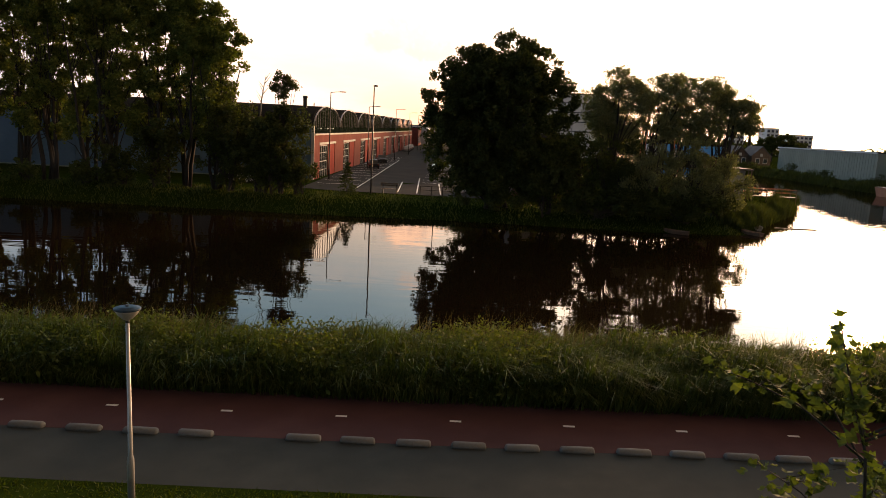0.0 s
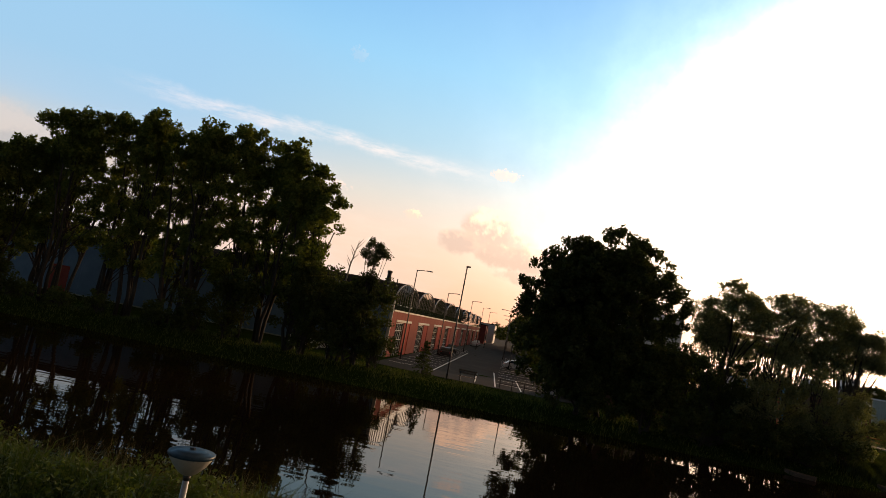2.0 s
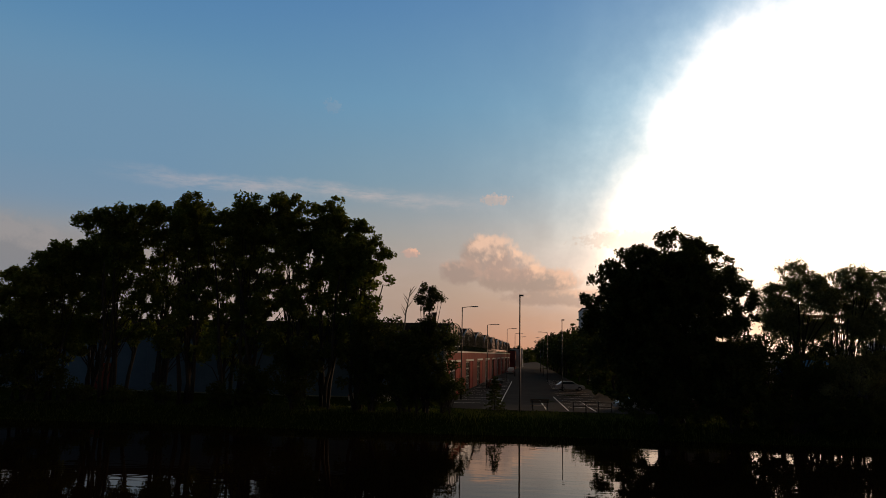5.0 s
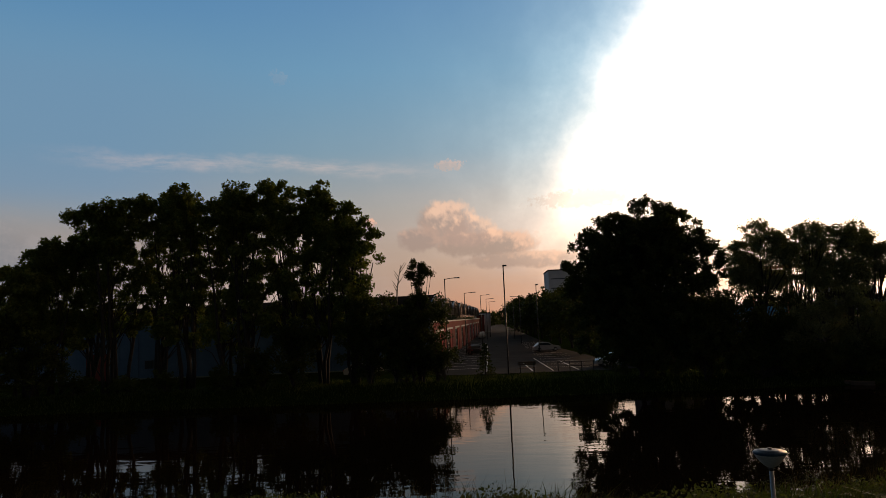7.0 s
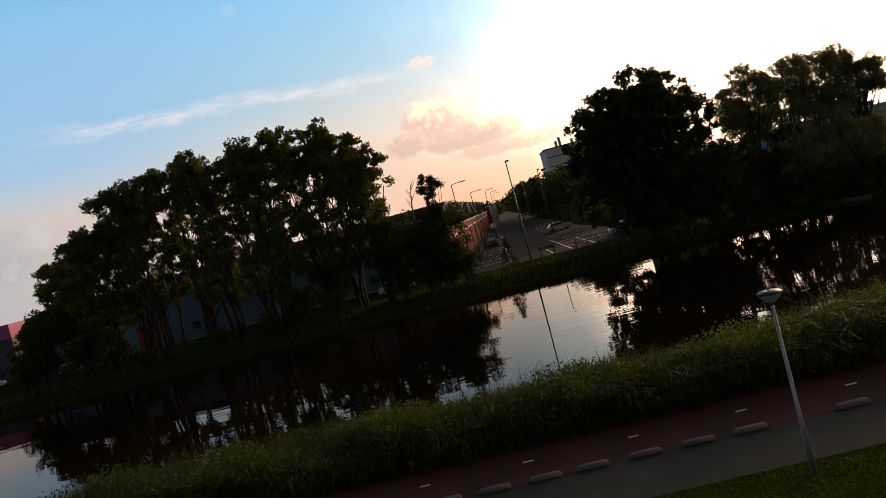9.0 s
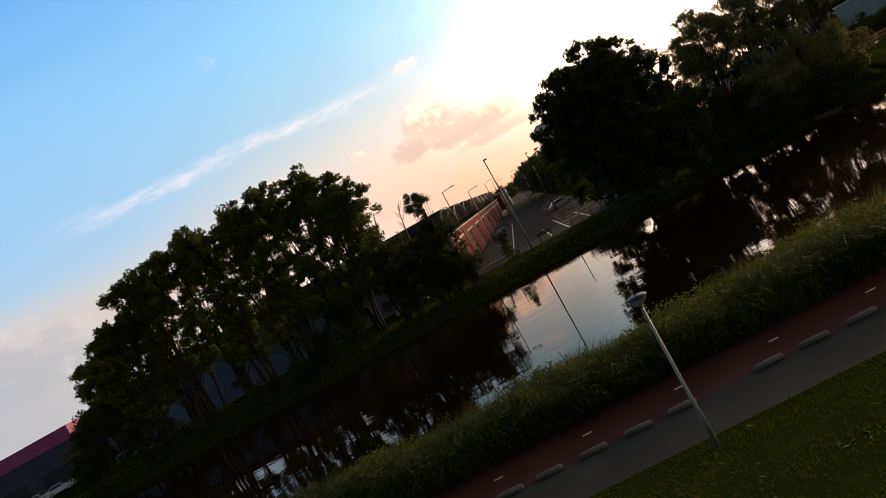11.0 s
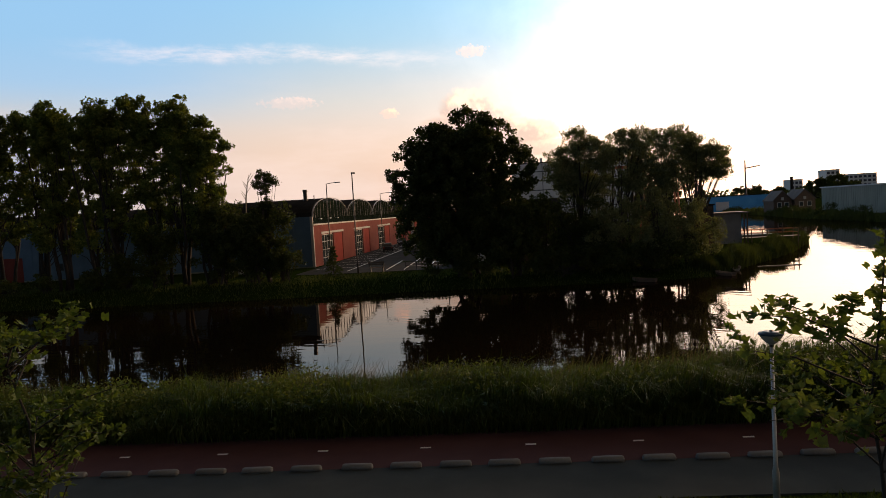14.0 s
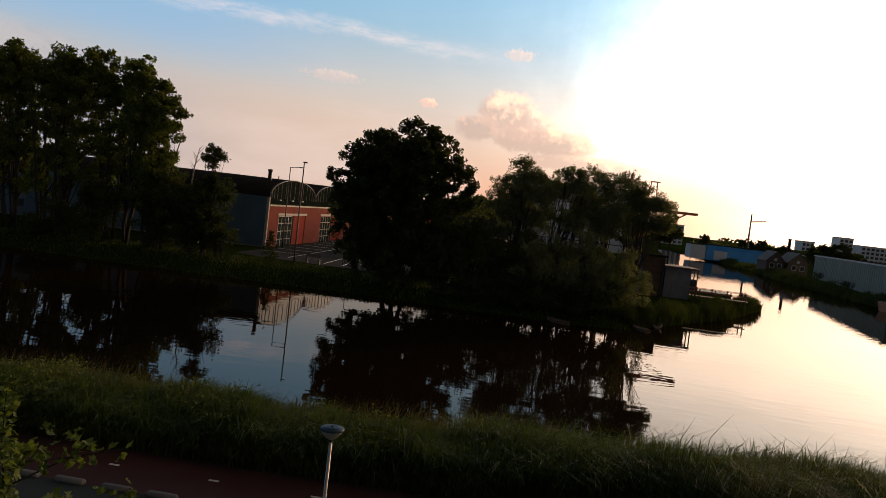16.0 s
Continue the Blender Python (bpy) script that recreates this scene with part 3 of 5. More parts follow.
# ---- warehouse with arched bays ----
def warehouse():
    hall = thing("warehouse", "long red brick warehouse with dark arched roofs, blue end wall", "building", (-15.3, 88.3, 0.0), turn=-1.3)
    bay, n, depth, eave, spring, crown = 18.1, 9, 60.0, 5.85, 7.0, 9.55
    # end wall
    end = Build().box(-depth, -0.3, -0.25, 0.0, -0.3, spring)
    for i in range(24):
        x = -depth + 0.8 + i * 2.46
        end.box(x, x + 0.06, -0.29, -0.25, 0.6, spring)
    part("end_wall", end, M["blue_wall"], hall, "blue sheet cladding")
    part("plinth", Build().box(-depth, -0.3, -0.31, -0.254, -0.3, 0.55), M["pale_wall"], hall)
    part("end_door", Build().box(-43.8, -41.0, -0.33, -0.256, 0.3, 3.7), M["brick_red"], hall, "red sheet door in the end wall")
    part("corner_post", Build().box(-0.3, 0.05, -0.3, 0.0, -0.3, spring), M["white_trim"], hall, "pale corner trim")
    for x in (-35.6, -14.6):
        window = part("window", Build().box(x - 0.55, x + 0.55, -0.33, -0.256, 1.7, 2.7), M["black"], hall)
        part("pane", Build().box(x - 0.45, x + 0.45, -0.345, -0.332, 1.8, 2.6), M["pane"], window)
    arc = [(bay / 2 - bay / 2 * math.cos(math.pi * i / 16), spring + (crown - spring) * math.sin(math.pi * i / 16) ** 0.95) for i in range(17)]
    vault = Build()
    vault.prism(arc + [(u, w - 0.22) for u, w in arc[::-1]], "x", -depth, -0.35)
    vault = vault.mesh("roof_vault")
    rim = Build().prism([(u, w + 0.04) for u, w in arc] + [(u, w - 0.03) for u, w in arc[::-1]], "x", -0.12, 0.05).mesh("arch_rim")
    glaze = Build().prism([(0.1, eave + 0.2), *[(u, w - 0.18) for u, w in arc[1:-1]], (bay - 0.1, eave + 0.2)], "x", -0.3, -0.1).mesh("gable_glazing")
    bar = {}
    for i in range(1, 16):
        u, w = arc[i]
        bar[i] = Build().box(-0.1, -0.06, u - 0.04, u + 0.04, eave + 1.0, w - 0.18).mesh("glazing_bar")
    d0, d1, top = 3.6, 14.4, 4.62
    front = Build().box(-0.3, 0, 0, d0, -0.3, eave).box(-0.3, 0, d1, bay, -0.3, eave).box(-0.3, 0, d0, d1, top, eave).mesh("facade")
    head = Build().box(0.002, 0.1, d0 - 0.3, d1 + 0.3, top, top + 0.28).mesh("lintel")
    fill = Build().box(-0.25, -0.12, d0, d1, -0.3, top).mesh("door_wall")
    pier = Build().box(-0.118, 0.04, d0 + 5.6, d0 + 6.3, -0.3, top).mesh("pier")
    leaf = Build().box(-0.118, -0.04, d0 + 6.5, d1 - 0.2, 0.1, top - 0.15).mesh("door_leaf")
    frame_bars = Build()
    for u in (0.2, 1.45, 2.7, 3.95, 5.3):
        frame_bars.box(-0.118, -0.085, d0 + u, d0 + u + 0.10, 0.2, top - 0.1)
    for w in (0.2, 1.3, 2.4, 3.5, top - 0.2):
        frame_bars.box(-0.118, -0.083, d0 + 0.2, d0 + 5.42, w, w + 0.08)
    frame_bars = frame_bars.mesh("window_frame")
    panes = Build().box(-0.117, -0.1, d0 + 0.25, d0 + 5.4, 0.25, top - 0.15).mesh("pane")
    gutter = Build().box(0.002, 0.16, 0, bay, eave, eave + 0.2).mesh("ledge")
    pipe = Build().box(-0.116, -0.06, d0 + 5.42, d0 + 5.6, -0.3, top - 0.05).box(-0.116, -0.06, d0 + 6.3, d0 + 6.5, -0.3, top - 0.05).mesh("downpipe")
    sign_plate = Build().box(0.0, 0.12, 0, 0.5, 0, 0.16).mesh("wall_sign")
    for i in range(n):
        def put(name, me, mat, label="", parent=hall, at=(0, i * bay, 0)):
            ob = part(name, me, mat, parent, label)
            ob.location = at
            return ob
        put("roof_vault", vault, M["roofing"], "dark barrel vault")
        put("arch_rim", rim, M["grey_door"])
        gable = put("gable_glazing", glaze, M["green_glass"], "dark glazed arch")
        for k in range(1, 16):
            put("glazing_bar", bar[k], M["tile"], "", gable, (0, 0, 0))
        put("facade", front, M["brick_red"], "red brick front")
        put("lintel", head, M["white_trim"])
        put("ledge", gutter, M["white_trim"], "white ledge")
        put("door_wall", fill, M["brick_red"])
        put("pier", pier, M["brick_red"])
        put("downpipe", pipe, M["black"])
        put("door_leaf", leaf, M["door_red"] if i % 3 != 2 else M["grey_door"])
        glass = put("window", panes, M["pane"])
        put("window_frame", frame_bars, M["white_trim"] if i < 2 else M["grey_door"], "", glass, (0, 0, 0))
        if i == 0:
            for u in (3.4, 8.0, 12.0):
                put("wall_sign", sign_plate, M["white_wall"], "", hall, (0.0, u, eave + 0.75))
    back = Build().box(-depth, -depth + 0.25, 0, bay * n, -0.3, spring).box(-depth, -0.3, bay * n - 0.25, bay * n, -0.3, spring)
    part("back_wall", back, M["blue_wall"], hall)
    part("chimney", Build().tube([(-2.2, 4.5, 8.0), (-2.2, 4.5, 10.4)], [0.26, 0.26], 10).lathe([(0.33, 0), (0.33, 0.25), (0.24, 0.3)], 10, (-2.2, 4.5, 10.4)), M["black"], hall)
    part("flue", Build().tube([(-1.2, 5.2, 8.0), (-1.2, 5.2, 9.9)], [0.07, 0.07], 6), M["black"], hall)


warehouse()


# ---- trees ----
def tree_mesh(seed, height, lobes, leaves, leaf, stems, droop=0.1, clump=0.75, aspect=0.6, bare=0.25, bough=1.25, shell=0.45, inset=0.12):
    """Trunk and crown meshes of a tree at the origin. lobes: ellipsoids x, y, z, rx, ry, rz and a density that outline the crown; each is filled with
    boughs, a bough with tufts of leaves, so that gaps stay between them."""
    rng = np.random.default_rng(seed)
    per, tufts = 16, 9
    boughs = max(6, leaves // (per * tufts))
    weights = np.array([(l[3] * l[4] * l[5]) ** 0.95 * (l[6] if len(l) > 6 else 1.0) for l in lobes])
    pick = rng.choice(len(lobes), boughs, p=weights / weights.sum())
    L = np.array([l[:6] for l in lobes], float)[pick]
    u = rng.normal(0, 1, (boughs, 3))
    u /= np.linalg.norm(u, axis=1)[:, None]
    room = np.maximum(L[:, 3:] - inset * bough, 0.3 * L[:, 3:])
    centres = L[:, :3] + u * (rng.uniform(0, 1, boughs) ** shell)[:, None] * room
    size = bough * rng.uniform(0.55, 1.15, boughs)

    def ball(shape):
        p = rng.normal(0, 1, shape)
        p /= np.linalg.norm(p, axis=-1)[..., None]
        return p * rng.uniform(0.25, 1.0, shape[:-1])[..., None] ** 0.5

    tuft = centres[:, None] + ball((boughs, tufts, 3)) * size[:, None, None] * np.array([1.0, 1.0, 0.7])
    pts = tuft[:, :, None] + ball((boughs, tufts, per, 3)) * (clump * rng.uniform(0.45, 0.8, (boughs, tufts, 1, 1))) * np.array([1.0, 1.0, 0.8 + droop])
    pts = pts.reshape(-1, 3)
    pts = pts[pts[:, 2] > 0.15]
    verts, faces = cards(pts, leaf, rng, droop, aspect)
    crown = raw_mesh("crown", verts, faces)
    wood = Build()
    for s in range(stems):
        lean = rng.normal(0, 1, 2) * (0.07 if stems > 1 else 0.04) * height
        foot = rng.normal(0, 1, 2) * (0.45 if stems > 1 else 0.0)
        top = np.array([foot[0] + lean[0], foot[1] + lean[1], height * rng.uniform(0.58, 0.76)])
        base = np.array([foot[0], foot[1], -0.5])
        line = [base + (top - base) * f + np.array([*(rng.normal(0, 0.12, 2) * (f > 0)), 0]) for f in np.linspace(0, 1, 6)]
        r0 = height * (0.010 if stems > 4 else 0.014 if stems > 1 else 0.022)
        wood.tube(line, [r0 * (1 - 0.8 * f) + 0.01 for f in np.linspace(0, 1, 6)], 7)
        for c in centres[rng.choice(boughs, min(boughs, 10 if stems > 3 else 20), replace=False)]:
            f = rng.uniform(bare, 0.9) * max(0.2, min(1.0, c[2] / height + 0.1))
            a = base + (top - base) * f
            mid = a + (c - a) * 0.5 + np.array([0, 0, 0.06 * height * rng.uniform(0, 1)])
            rr = r0 * (1 - f) * 0.4 + 0.015
            wood.tube([a, mid, c], [rr, rr * 0.6, 0.012], 4, False)
    return wood.mesh("trunk", True), crown


def tree(name, label, at, meshes, mat, group="", turn=0.0, scale=1.0, category="tree"):
    ob = thing(name, label, category, at, group, "", turn)
    trunk = part("trunk", meshes[0], M["bark"], ob)
    crown = part("crown", meshes[1], mat, ob)
    trunk.scale = crown.scale = (scale, scale, scale)
    return ob


def poplar(seed, h, rx, ry, leaves=32000):
    """Many stems, a domed crown of fine clumps, thinner sprays hanging below it."""
    rng = random.Random(seed)
    lobes = [(0, 0, h * 0.76, rx * 1.25, ry * 1.1, h * 0.245, 1.0), (0, 0, h * 0.54, rx * 1.2, ry, h * 0.17, 0.62)]
    for _ in range(8):
        lobes.append((rng.uniform(-0.85, 0.85) * rx, rng.uniform(-0.6, 0.6) * ry, h * rng.uniform(0.78, 0.92), rx * 0.5, ry * 0.5, h * 0.085, 1.1))
    for _ in range(16):
        lobes.append((rng.uniform(-1.1, 1.1) * rx, rng.uniform(-0.6, 0.7) * ry, h * rng.uniform(0.24, 0.52), rx * 0.36, ry * 0.4, h * 0.09, 0.8))
    return tree_mesh(seed, h, lobes, leaves, 0.285, 5, 0.3, 0.5, 0.6, 0.35, 0.6, 0.55, 0.5)


for i, (x, y, h, rx) in enumerate([(-54.8, 70.0, 13.6, 2.6), (-52.4, 71.5, 16.4, 3.1), (-49.2, 73, 18.8, 3.5), (-45.8, 71, 20.6, 3.8), (-42.0, 73.5, 21.6, 3.8), (-38.6, 71.8, 21.2, 3.6),
                                   (-35.0, 72.5, 20.2, 3.4), (-31.6, 71.5, 21.6, 4.0), (-28.4, 73.5, 21.4, 3.8), (-25.0, 72.0, 20.2, 3.9), (-22.0, 70.8, 17.4, 2.9)]):
    tree("tree", "tall multi-stemmed tree with a dense dark green crown", (x, y, 0.4), poplar(20 + i, h - 0.4, rx, 2.6), M["leaf"], "trees on the far bank", 0)


def bush(seed, w, d, h, leaves, leaf=0.26, loose=False):
    rng = random.Random(seed)
    if loose:
        lobes = [(0, 0, h * 0.42, w * 0.44, d * 0.45, h * 0.40, 0.8)]
        for _ in range(14):
            f = rng.uniform(-0.5, 0.5)
            lobes.append((f * w, rng.uniform(-0.45, 0.3) * d, h * rng.uniform(0.2, 1.0 - abs(f) * 0.7), w * rng.uniform(0.09, 0.17), d * 0.16, h * rng.uniform(0.09, 0.16), 1.6))
        return tree_mesh(seed, h, lobes, leaves, 0.2, 5, 0.5, 0.4, 0.4, bare=0.1, bough=0.62, inset=0.0)
    lobes = [(0, 0, h * 0.5, w * 0.5, d * 0.5, h * 0.48)]
    for _ in range(6):
        lobes.append((rng.uniform(-0.4, 0.4) * w, rng.uniform(-0.3, 0.3) * d, h * rng.uniform(0.3, 0.85), w * 0.24, d * 0.3, h * 0.22))
    return tree_mesh(seed, h, lobes, leaves, leaf, 3, 0.2, 0.55, bare=0.1, bough=0.95)


for i, (x, y, w, h) in enumerate([(-60.0, 68.2, 5, 6.6), (-57.2, 68.0, 5.5, 9.4), (-53.2, 69.0, 5, 6.0), (-48.6, 69.4, 3, 2.0), (-44.2, 70.0, 3, 1.6), (-40.0, 70.2, 2.6, 1.8), (-34.4, 69.8, 3.2, 2.2), (-31.0, 70.0, 3.4, 4.4), (-27.4, 69.8, 5.0, 7.0), (-20.4, 69.8, 5.5, 8.8), (-17.4, 69.4, 5.5, 9.0), (-15.0, 69.2, 4.6, 8.2), (-13.3, 69.4, 2.6, 5.0)]):
    tree("shrub", "dense dark green shrub on the canal bank", (x, y, 0.3), bush(60 + i, w, 4.2, h, int(1080 * w * h / 4.5)), M["leaf_dark"], "shrubs on the far bank", category="shrub")

tree("tree", "slim ivy-clad tree beside a bare snag", (-15.1, 70.3, 0.4), tree_mesh(80, 11.8, [(0, 0, 9.4, 0.8, 0.8, 1.9, 1.0), (0.5, 0, 10.7, 0.9, 0.6, 0.7, 1.4), (-0.4, 0, 11.2, 0.7, 0.6, 0.7, 1.4), (1.0, 0, 10.3, 0.6, 0.5, 0.5, 1.4), (-0.8, 0, 10.2, 0.6, 0.5, 0.5, 1.4), (0, 0, 7.4, 1.3, 1.0, 1.6, 0.8)], 9000, 0.17, 1, 0.1, 0.45, bough=0.3, inset=0.6), M["leaf_dark"])

big = tree_mesh(90, 16.8, [(-0.2, 0, 8.6, 7.2, 4.8, 6.0, 1.0), (0.5, 0, 11.8, 5.3, 4.0, 4.5, 1.5), (1.4, 0, 14.1, 3.0, 2.4, 2.4, 1.8), (-4.4, 0, 9.2, 3.3, 3.4, 4.0, 1.0), (-2.7, 0, 12.2, 3.4, 3.0, 3.1, 1.2),
                           (4.0, 0, 12.7, 2.4, 2.2, 2.2, 1.0), (6.3, -0.3, 11.6, 1.8, 1.6, 1.5, 0.8), (5.4, 0, 9.0, 2.4, 2.4, 2.8, 0.9), (-3.2, 0.5, 5.0, 3.9, 3.4, 3.8, 1.0), (3.6, -1.0, 4.8, 3.8, 3.4, 4.2, 1.0),
                           (0.0, -2.0, 4.0, 5.0, 3.2, 3.6, 1.0), (0.2, -2.2, 2.0, 5.4, 2.4, 2.0, 1.0)], 170000, 0.26, 4, 0.3, 0.5, 0.62, bough=0.55, shell=0.5, inset=0.45)
tree("tree", "large broad dark tree hanging over the water", (5.7, 67.5, 0.2), big, M["leaf_dark"])
WILLOWS = [(16.6, 70.5, 14.2, [(-1.4, 10.6, 1.5, 1.2), (0.2, 13.0, 1.2, 1.1), (0.3, 11.8, 1.5, 1.0), (-1.6, 9.4, 1.5, 1.1), (-0.4, 8.4, 2.0, 1.4), (3.4, 10.9, 0.9, 0.9), (2.6, 8.2, 1.8, 1.4), (1.6, 11.6, 1.5, 1.1), (0.4, 10.2, 2.0, 1.2), (2.2, 12.3, 0.9, 0.8), (0.8, 8.4, 2.4, 1.5), (2.6, 10.0, 1.4, 1.2)]),
           (21.4, 72.0, 13.8, [(-1.0, 11.6, 1.1, 0.8), (0.6, 12.7, 1.4, 1.0), (0.0, 11.2, 1.7, 1.0), (1.8, 11.6, 1.4, 1.1), (1.8, 9.9, 1.1, 1.0), (1.2, 8.4, 2.0, 1.4)]),
           (25.1, 73.0, 14.3, [(-0.8, 13.0, 1.5, 1.1), (1.0, 12.0, 1.9, 1.3), (-1.0, 11.0, 1.7, 1.2), (0.8, 9.8, 2.4, 1.4), (2.6, 12.9, 1.3, 1.0), (0.8, 8.0, 2.4, 1.6), (2.6, 10.8, 1.5, 1.2), (-1.2, 9.0, 1.3, 1.1)]),
           (29.3, 74.5, 13.8, [(3.4, 9.7, 0.9, 0.6), (2.6, 9.0, 1.3, 0.9), (0.0, 12.0, 1.7, 1.1), (1.6, 10.9, 1.9, 1.1), (3.0, 10.7, 0.9, 0.7), (0.2, 10.2, 1.9, 1.2), (-0.8, 8.6, 2.0, 1.5), (1.4, 8.8, 1.4, 1.1)])]
for i, (x, y, h, heads) in enumerate(WILLOWS):
    lobes = [(u, (-1) ** k * 0.8, w, a, 1.4, c) for k, (u, w, a, c) in enumerate(heads)]
    tree("tree", "open grey-green willow with airy crown", (x, y, 0.3), tree_mesh(100 + i, h, lobes, 4600 * len(heads), 0.19, 4, 0.2, 0.42, 0.42, bough=0.68, inset=0.05), M["leaf_grey"], "willows on the headland")
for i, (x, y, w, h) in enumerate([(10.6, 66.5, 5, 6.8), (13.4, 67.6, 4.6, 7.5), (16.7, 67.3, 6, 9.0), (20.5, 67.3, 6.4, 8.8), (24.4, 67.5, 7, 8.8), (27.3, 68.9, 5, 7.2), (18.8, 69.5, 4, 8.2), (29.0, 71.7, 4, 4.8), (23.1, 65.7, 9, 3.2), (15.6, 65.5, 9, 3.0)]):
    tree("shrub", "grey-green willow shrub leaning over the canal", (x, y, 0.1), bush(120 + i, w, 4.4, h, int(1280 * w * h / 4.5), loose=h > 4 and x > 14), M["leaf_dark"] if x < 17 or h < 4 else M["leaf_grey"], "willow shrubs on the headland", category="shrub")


# ---- tall grass on the near bank ----
def blades(name, label, count, area, height, width, mat, seed, lean=0.25, wind=(0.10, -0.04), arch=0.0):
    rng = np.random.default_rng(seed)
    xs, ys = area(rng, count)
    zs = np.array([land_height(x, y) for x, y in zip(xs, ys)])
    hs = height(rng, xs, ys) * rng.uniform(0.65, 1.15, len(xs))
    ang = rng.uniform(0, 2 * math.pi, len(xs))
    tip = rng.normal(0, lean, (len(xs), 2)) * hs[:, None] + np.array(wind) * hs[:, None]
    root = np.stack([xs, ys, zs - 0.05], 1)
    side = np.stack([np.cos(ang), np.sin(ang), 0 * ang], 1) * width * rng.uniform(0.6, 1.3, len(xs))[:, None]
    mid = root + np.stack([tip[:, 0] * 0.35, tip[:, 1] * 0.35, hs * (0.6 + 0.25 * arch)], 1)
    top = root + np.stack([tip[:, 0], tip[:, 1], hs * (1 - arch * rng.uniform(0.0, 0.5, len(xs)))], 1)
    verts = np.stack([root - side, root + side, mid + side * 0.8, mid - side * 0.8, top + side * 0.12, top - side * 0.12], 1).reshape(-1, 3)
    k = np.arange(len(xs))[:, None] * 6
    faces = np.concatenate([k + np.array([0, 1, 2, 3]), k + np.array([3, 2, 4, 5])], 0)
    ob = part(name, raw_mesh(name, verts, faces), mat, None, label)
    return tagged(ob, category="grass", kind="stuff")


def bank_area(low, high, x0=-55, x1=75, thin=1.0):
    def area(rng, count):
        # denser close to the middle of the walk
        xs = np.where(rng.random(count) < 0.7, rng.uniform(-26, 34, count), rng.uniform(x0, x1, count))
        mids = np.array([path_line(x) for x in xs])
        shores = np.array([near_shore(x) for x in xs])
        f = rng.uniform(low, high, count)
        keep = (xs > 2) | (rng.random(count) < thin)
        xs, mids, shores, f = xs[keep], mids[keep], shores[keep], f[keep]
        return xs, mids + 1.5 + f * (shores - mids - 1.4)
    return area


def bank_height(r, x, y):
    return 1.36 + 0.38 * np.clip((x - 12) / 6, 0, 1) + 0.45 * np.clip((x - 17) / 6, 0, 1) * np.clip((40 - x) / 10, 0, 1) + 0.3 * np.sin(x * 0.9 + y) * np.cos(x * 0.37) + 0.2 * np.sin(x * 2.3 + 1.7 * np.sin(y * 1.4)) * np.sin(y * 2.1) + 0.1 * np.sin(x * 5.1 + y * 3.0)


blades("tall_grass", "tall green bank grass between cycle path and water", 105000, bank_area(-0.04, 1.0, thin=0.55), bank_height, 0.015, M["grass"], 1, 0.38, (0.26, -0.26), 0.75)
# edge grass wears the brighter weed colour, standing in for skylight on its front
blades("edge_grass", "drooping green grass hanging over the path edge", 24000, bank_area(-0.07, 0.2), lambda r, x, y: 0.78 + 0.22 * np.sin(x * 1.7) * np.sin(x * 0.61) + 0.12 * np.sin(x * 4.3), 0.017, M["weed"], 21, 0.34, (0.22, -0.62), 0.9)
blades("grass_plumes", "brownish seeding grass stalks on the bank", 8000, bank_area(0.3, 1.0), lambda r, x, y: 1.6 + 0.35 * np.clip((x - 12) / 6, 0, 1) + 0.2 * np.sin(x * 0.5), 0.009, M["straw"], 2, 0.22, (0.2, -0.06))
blades("lawn_grass", "short mown grass beside the footpath", 52000, lambda r, c: ((xs := r.uniform(-20, 28, c)), np.array([path_line(x) for x in xs]) - 3.93 - r.uniform(0, 8.5, c)), lambda r, x, y: 0.115 + 0.03 * np.sin(x * 1.3) * np.sin(y * 1.7), 0.021, M["lawn_blade"], 3, 0.5)


def shore_area(rng, count):
    xs = rng.uniform(-70, 33, count)
    ys = 63.4 + rng.uniform(0.0, 10.5, count) ** 1.0
    keep = [shore_distance(x, y) > 0.1 for x, y in zip(xs, ys)]
    return xs[keep], ys[keep]


# the dark bush leaf colour puts the shade of the trees into this grass
blades("bank_grass", "rough grass on the far canal bank, coloured dark for tree shade", 20000, shore_area, lambda r, x, y: 0.28 + 0.08 * np.sin(x) + 0.06 * np.sin(x * 2.7 + y), 0.03, M["leaf_dark"], 4, 0.4)


def isle_area(rng, count):
    f = rng.uniform(0, 1, count)
    xs = np.interp(f, [0, 0.25, 0.55, 1.0], [29.5, 33.4, 42.4, 51.7]) + rng.normal(0, 0.2, count) - rng.uniform(0, 2.6, count)
    ys = np.interp(f, [0, 0.25, 0.55, 1.0], [66.5, 71.5, 84.5, 102.5]) + rng.uniform(0, 1.2, count)
    return xs, ys


blades("reeds", "green reeds along the edge of the headland", 14000, isle_area, lambda r, x, y: 1.3 + 0.4 * np.sin(x * 0.8) + 0.2 * np.sin(x * 2.9), 0.03, M["leaf_dark"], 6, 0.16)


def river_area(rng, count):
    f = rng.uniform(0, 1, count)
    xs = np.interp(f, [0, 0.3, 0.5, 0.7, 1.0], [85.5, 84, 84.5, 90.3, 93.2]) + rng.uniform(-0.4, 4.0, count)
    ys = np.interp(f, [0, 0.3, 0.5, 0.7, 1.0], [126, 150, 190, 236, 320])
    return xs, ys


blades("bank_scrub", "dark rough scrub along the river bank", 14000, river_area, lambda r, x, y: 1.3 + 0.5 * np.sin(y * 0.23) + 0.4 * np.sin(y * 0.71), 0.07, M["leaf_dark"], 9, 0.3)
blades("reeds", "small stand of reeds at the water's edge", 420, lambda r, c: (5.3 + r.normal(0, 0.7, c), 25.6 + r.normal(0, 0.25, c)), lambda r, x, y: 1.5 + 0 * x, 0.014, M["grass"], 7, 0.08)


